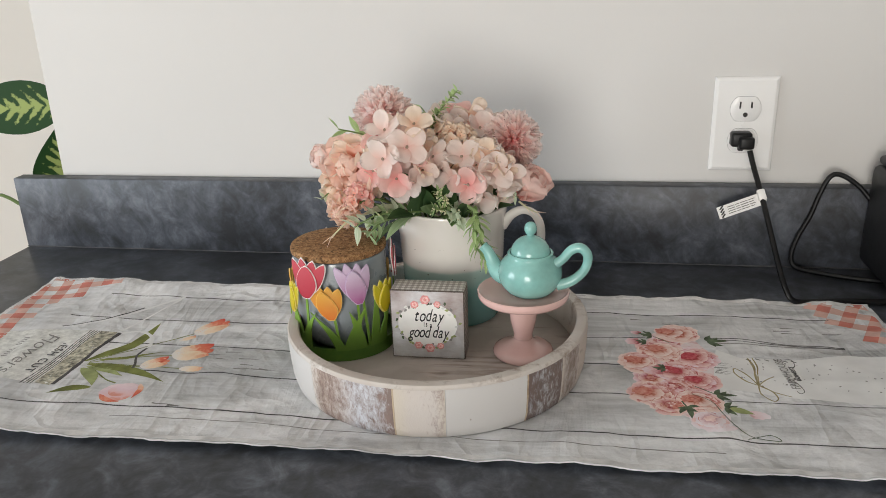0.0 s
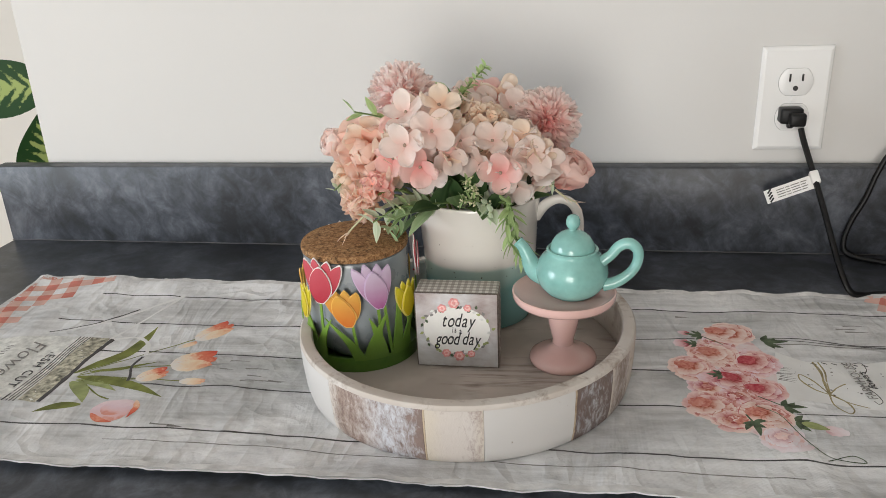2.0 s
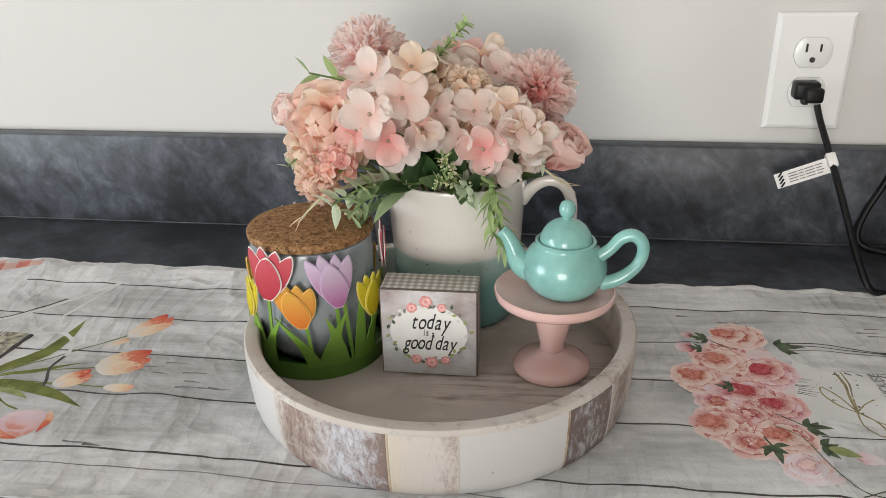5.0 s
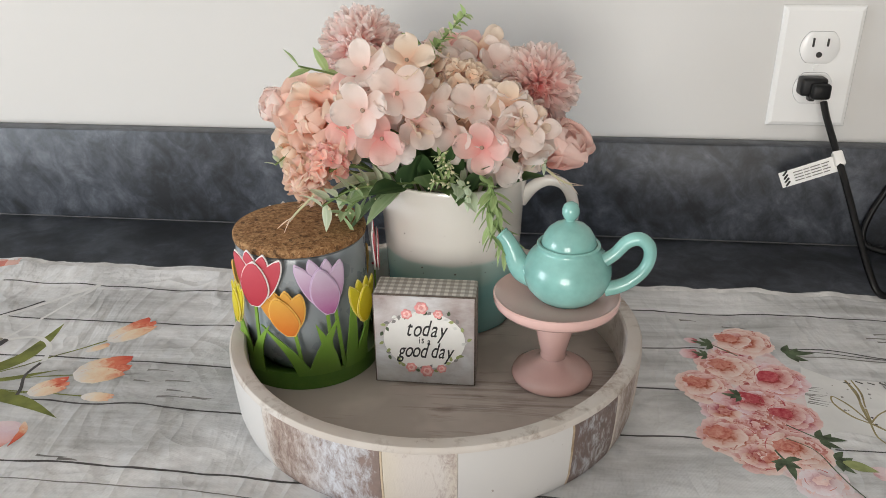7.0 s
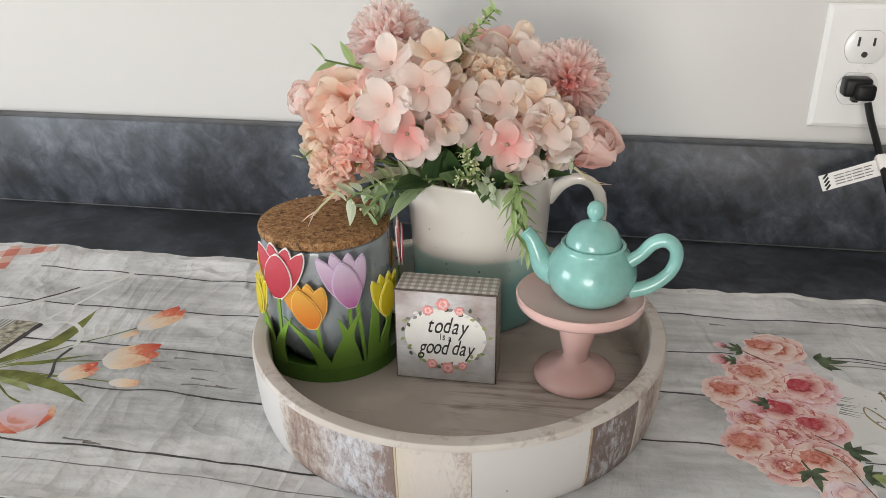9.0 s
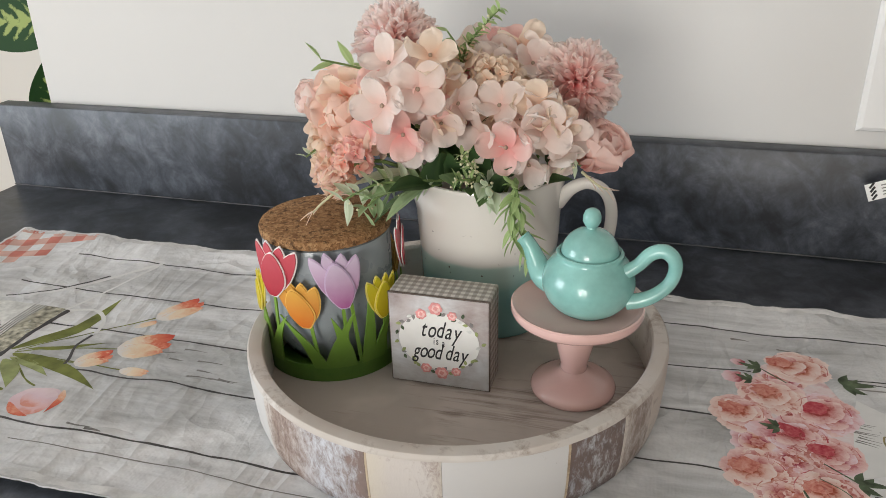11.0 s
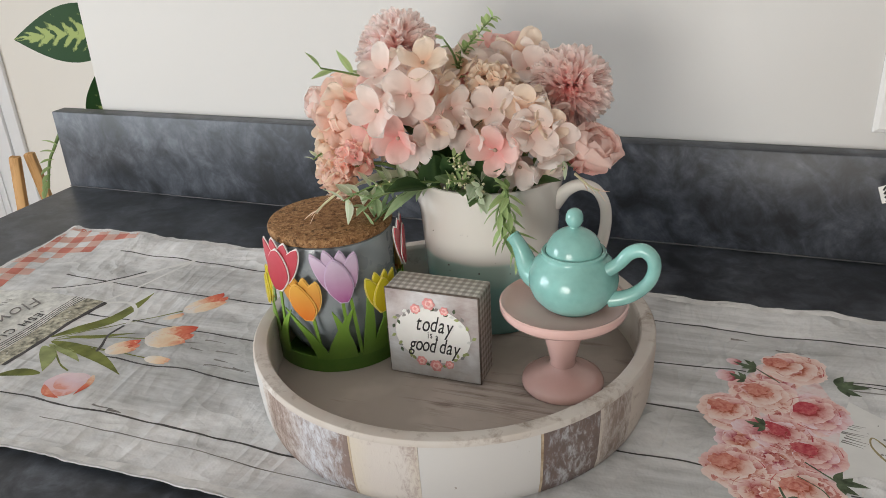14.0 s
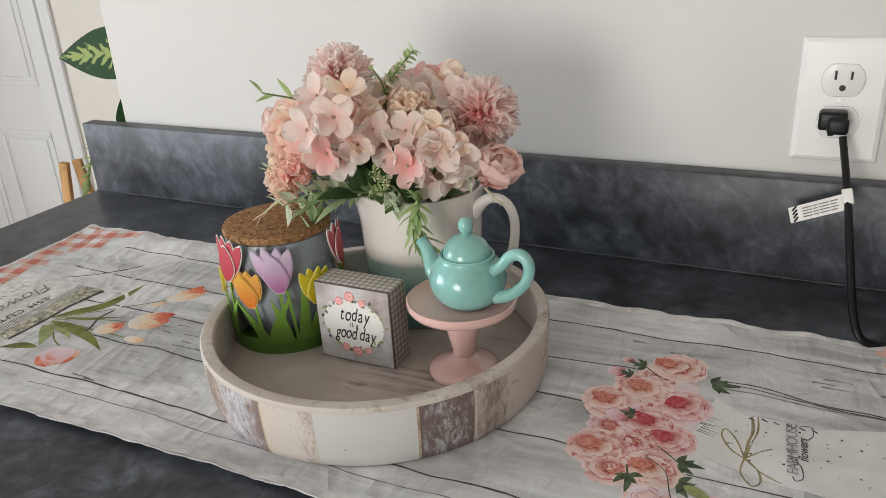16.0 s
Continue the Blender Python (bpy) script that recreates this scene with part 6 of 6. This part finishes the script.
def spray(points, mat, leaf_mat_, ln, w, n, label, name="sprig", spread=0.9, tail=True, buds=0):
    """Thin stem with small leaves set along both sides."""
    pts = spline([Vector(p) - BASE for p in points], 6)
    ob = part(name, tube(pts, [0.0011, 0.0006], 6), mat, bouquet, label)
    for i in range(n):
        u = 0.15 + 0.85 * i / max(1, n - 1)
        k = min(int(u * (len(pts) - 1)), len(pts) - 2)
        q = pts[k].lerp(pts[k + 1], u * (len(pts) - 1) - k)
        d = (pts[k + 1] - pts[k]).normalized()
        side = d.cross(Vector((math.sin(i * 2.4), math.cos(i * 2.4), 0.3))).normalized()
        bm = bmesh.new()
        add_leaf(bm, along_x(q, d * (1.2 - spread) + side * spread, rnd.uniform(-0.5, 0.5)), ln * rnd.uniform(0.7, 1.15), w, 0.2, rnd.uniform(-0.1, 0.3), 5)
        place("leaflet", sheet_mesh("leaflet", bm, (leaf_mat_,)), ob, Matrix.Identity(4))
    for i in range(buds):
        q = pts[int((0.4 + 0.6 * rnd.random()) * (len(pts) - 1))] + Vector((rnd.uniform(-1, 1), rnd.uniform(-1, 1), rnd.uniform(-1, 1))) * 0.0042
        bm = bmesh.new()
        bmesh.ops.create_icosphere(bm, subdivisions=1, radius=rnd.uniform(0.0006, 0.0012), matrix=Matrix.Translation(q))
        place("bud", sheet_mesh("bud", bm, (F_BUD,)), ob, Matrix.Identity(4))
    return ob


spray(((-0.108, 0.762, 1.090), (-0.104, 0.762, 1.115), (-0.096, 0.764, 1.128), (-0.0815, 0.768, 1.1435)), L_STEM, L_LIME, 0.0075, 0.0042, 36, "upright green flower spike", spread=0.75, buds=10)
spray(((-0.104, 0.762, 1.105), (-0.108, 0.761, 1.120), (-0.114, 0.760, 1.130)), L_STEM, L_LIME, 0.014, 0.003, 4, "thin green twig")
spray(((-0.132, 0.748, 1.090), (-0.148, 0.738, 1.103), (-0.162, 0.722, 1.113), (-0.177, 0.700, 1.122)), L_STEM, L_LIME, 0.017, 0.0062, 7, "lime green leafy twig", spread=0.5)
spray(((-0.110, 0.740, 1.036), (-0.130, 0.722, 1.040), (-0.150, 0.706, 1.042), (-0.168, 0.694, 1.034)), L_STEM, L_PALE, 0.016, 0.0066, 15, "frosted pale green spray", buds=6)
spray(((-0.115, 0.740, 1.032), (-0.135, 0.718, 1.036), (-0.148, 0.704, 1.034), (-0.156, 0.698, 1.026)), L_STEM, L_SOFT, 0.018, 0.0062, 14, "frosted pale green spray", buds=4)
spray(((-0.085, 0.745, 1.034), (-0.087, 0.725, 1.048), (-0.091, 0.716, 1.056), (-0.094, 0.712, 1.064)), L_STEM, L_LIME, 0.0075, 0.0026, 20, "tiny cream blossom spray", buds=34)
spray(((-0.088, 0.742, 1.034), (-0.090, 0.722, 1.044), (-0.098, 0.713, 1.046)), L_STEM, L_LIME, 0.0080, 0.0026, 16, "tiny cream blossom spray", buds=24)
spray(((-0.080, 0.742, 1.034), (-0.080, 0.720, 1.042), (-0.075, 0.708, 1.038)), L_STEM, L_PALE, 0.013, 0.0044, 12, "frosted pale green spray", buds=8)
spray(((-0.070, 0.738, 1.036), (-0.062, 0.720, 1.042), (-0.057, 0.711, 1.034), (-0.056, 0.710, 1.020), (-0.052, 0.711, 1.008), (-0.050, 0.712, 1.002)), L_STEM, L_LIME, 0.017, 0.0042, 30, "lime green spray hanging over the pitcher rim", spread=0.6)
spray(((-0.066, 0.736, 1.036), (-0.060, 0.718, 1.040), (-0.062, 0.708, 1.030), (-0.060, 0.706, 1.012)), L_STEM, L_LIME, 0.016, 0.0040, 18, "lime green spray hanging over the pitcher rim", spread=0.55)
spray(((-0.024, 0.762, 1.040), (-0.014, 0.757, 1.034), (-0.006, 0.755, 1.031)), F_BUD, F_CREAM, 0.009, 0.0007, 6, "fine cream bristle grass", spread=0.35)
spray(((-0.172, 0.712, 1.040), (-0.184, 0.698, 1.030), (-0.189, 0.692, 1.025)), F_BUD, F_CREAM, 0.010, 0.0007, 6, "fine cream bristle grass", spread=0.35)
spray(((-0.195, 0.745, 1.060), (-0.202, 0.735, 1.054), (-0.207, 0.728, 1.050)), L_STEM, L_PALE, 0.010, 0.0035, 5, "frosted pale green spray")
spray(((-0.040, 0.765, 1.055), (-0.030, 0.748, 1.056), (-0.026, 0.738, 1.052)), L_STEM, L_PALE, 0.010, 0.0026, 12, "frosted pale green spray", buds=8)

# ---- house plant beyond the wall's end ----


def variegated(name):
    k = Mat(name, 0.50, spec=0.25)
    rib = k.attr("along")
    n = k.noise(75, 4, 0.6, 0.4, stretch=(1, 1, 1))
    vein = k.math("SINE", k.math("MULTIPLY", k.math("SUBTRACT", k.attr("run"), k.math("MULTIPLY", rib, 0.22)), 62.0))
    f = k.math("ADD", k.math("MULTIPLY", vein, 0.26), k.math("SUBTRACT", k.math("MULTIPLY", n, 1.5), k.math("MULTIPLY", rib, 1.15)))
    k.colour(k.mix(k.ramp(f, [(0.20, (0, 0, 0)), (0.42, (1, 1, 1))]), (0.018, 0.060, 0.016), (0.34, 0.42, 0.14)))
    k.bump(k.noise(160, 3), 0.2, 0.001)
    return translucent(k, 0.15)


L_VAR = variegated("leaf_variegated")
plant = thing("house_plant", pose(-0.66, 1.36, 0), "potted house plant with dark green variegated leaves", "plant")
PB = Vector((-0.66, 1.36, 0))
part("pot", lathe([(0, 0.002), (0.10, 0.002), (0.11, 0.0), (0.14, 0.24), (0.15, 0.25), (0.15, 0.27), (0.135, 0.27), (0.125, 0.22), (0, 0.22)], 48), plain("pot_glaze", (0.55, 0.53, 0.50), 0.4), plant)
for tip, root, w in (((-0.922, 1.135, 1.060), (-0.735, 1.165, 1.072), 0.082), ((-0.726, 1.105, 1.045), (-0.750, 1.13, 0.910), 0.085), ((-0.900, 1.22, 0.850), (-0.720, 1.24, 0.86), 0.060), ((-0.60, 1.25, 1.32), (-0.64, 1.33, 1.10), 0.09), ((-0.50, 1.30, 1.15), (-0.62, 1.34, 1.02), 0.08)):
    tip, root = Vector(tip) - PB, Vector(root) - PB
    bm = bmesh.new()
    d = tip - root
    x = d.normalized()
    z = Vector((0.55, -0.80, 0.20))
    z = (z - x * z.dot(x)).normalized()
    y = z.cross(x)
    m = Matrix.Translation(root) @ Matrix((x, y, z)).transposed().to_4x4()
    add_leaf(bm, m, d.length, w, 0.06, 0.02, 14)
    place("leaf", sheet_mesh("leaf", bm, (L_VAR,)), plant, Matrix.Identity(4))
    part("stalk", tube(spline([(0.0, 0.0, 0.20), (root.x * 0.5, root.y * 0.5, root.z * 0.6), root], 8), [0.007, 0.004], 8), L_STEM, plant)
for k in range(7):
    d = Vector((-0.300 - 0.008 * k, -0.16, 0.878 - 0.013 * k))
    bm = bmesh.new()
    add_leaf(bm, along_x(d, (-0.6, -0.3, 0.5 - 0.25 * k), 0.5), 0.024, 0.013, 0.15, 0.2)
    place("leaf", sheet_mesh("leaf", bm, (L_LIME,)), plant, Matrix.Identity(4))
part("stalk", tube(spline([(0.0, 0.0, 0.20), (-0.14, -0.08, 0.70), (-0.26, -0.14, 0.90), (-0.315, -0.16, 0.865), (-0.345, -0.16, 0.80)], 8), [0.004, 0.002], 8), L_STEM, plant)
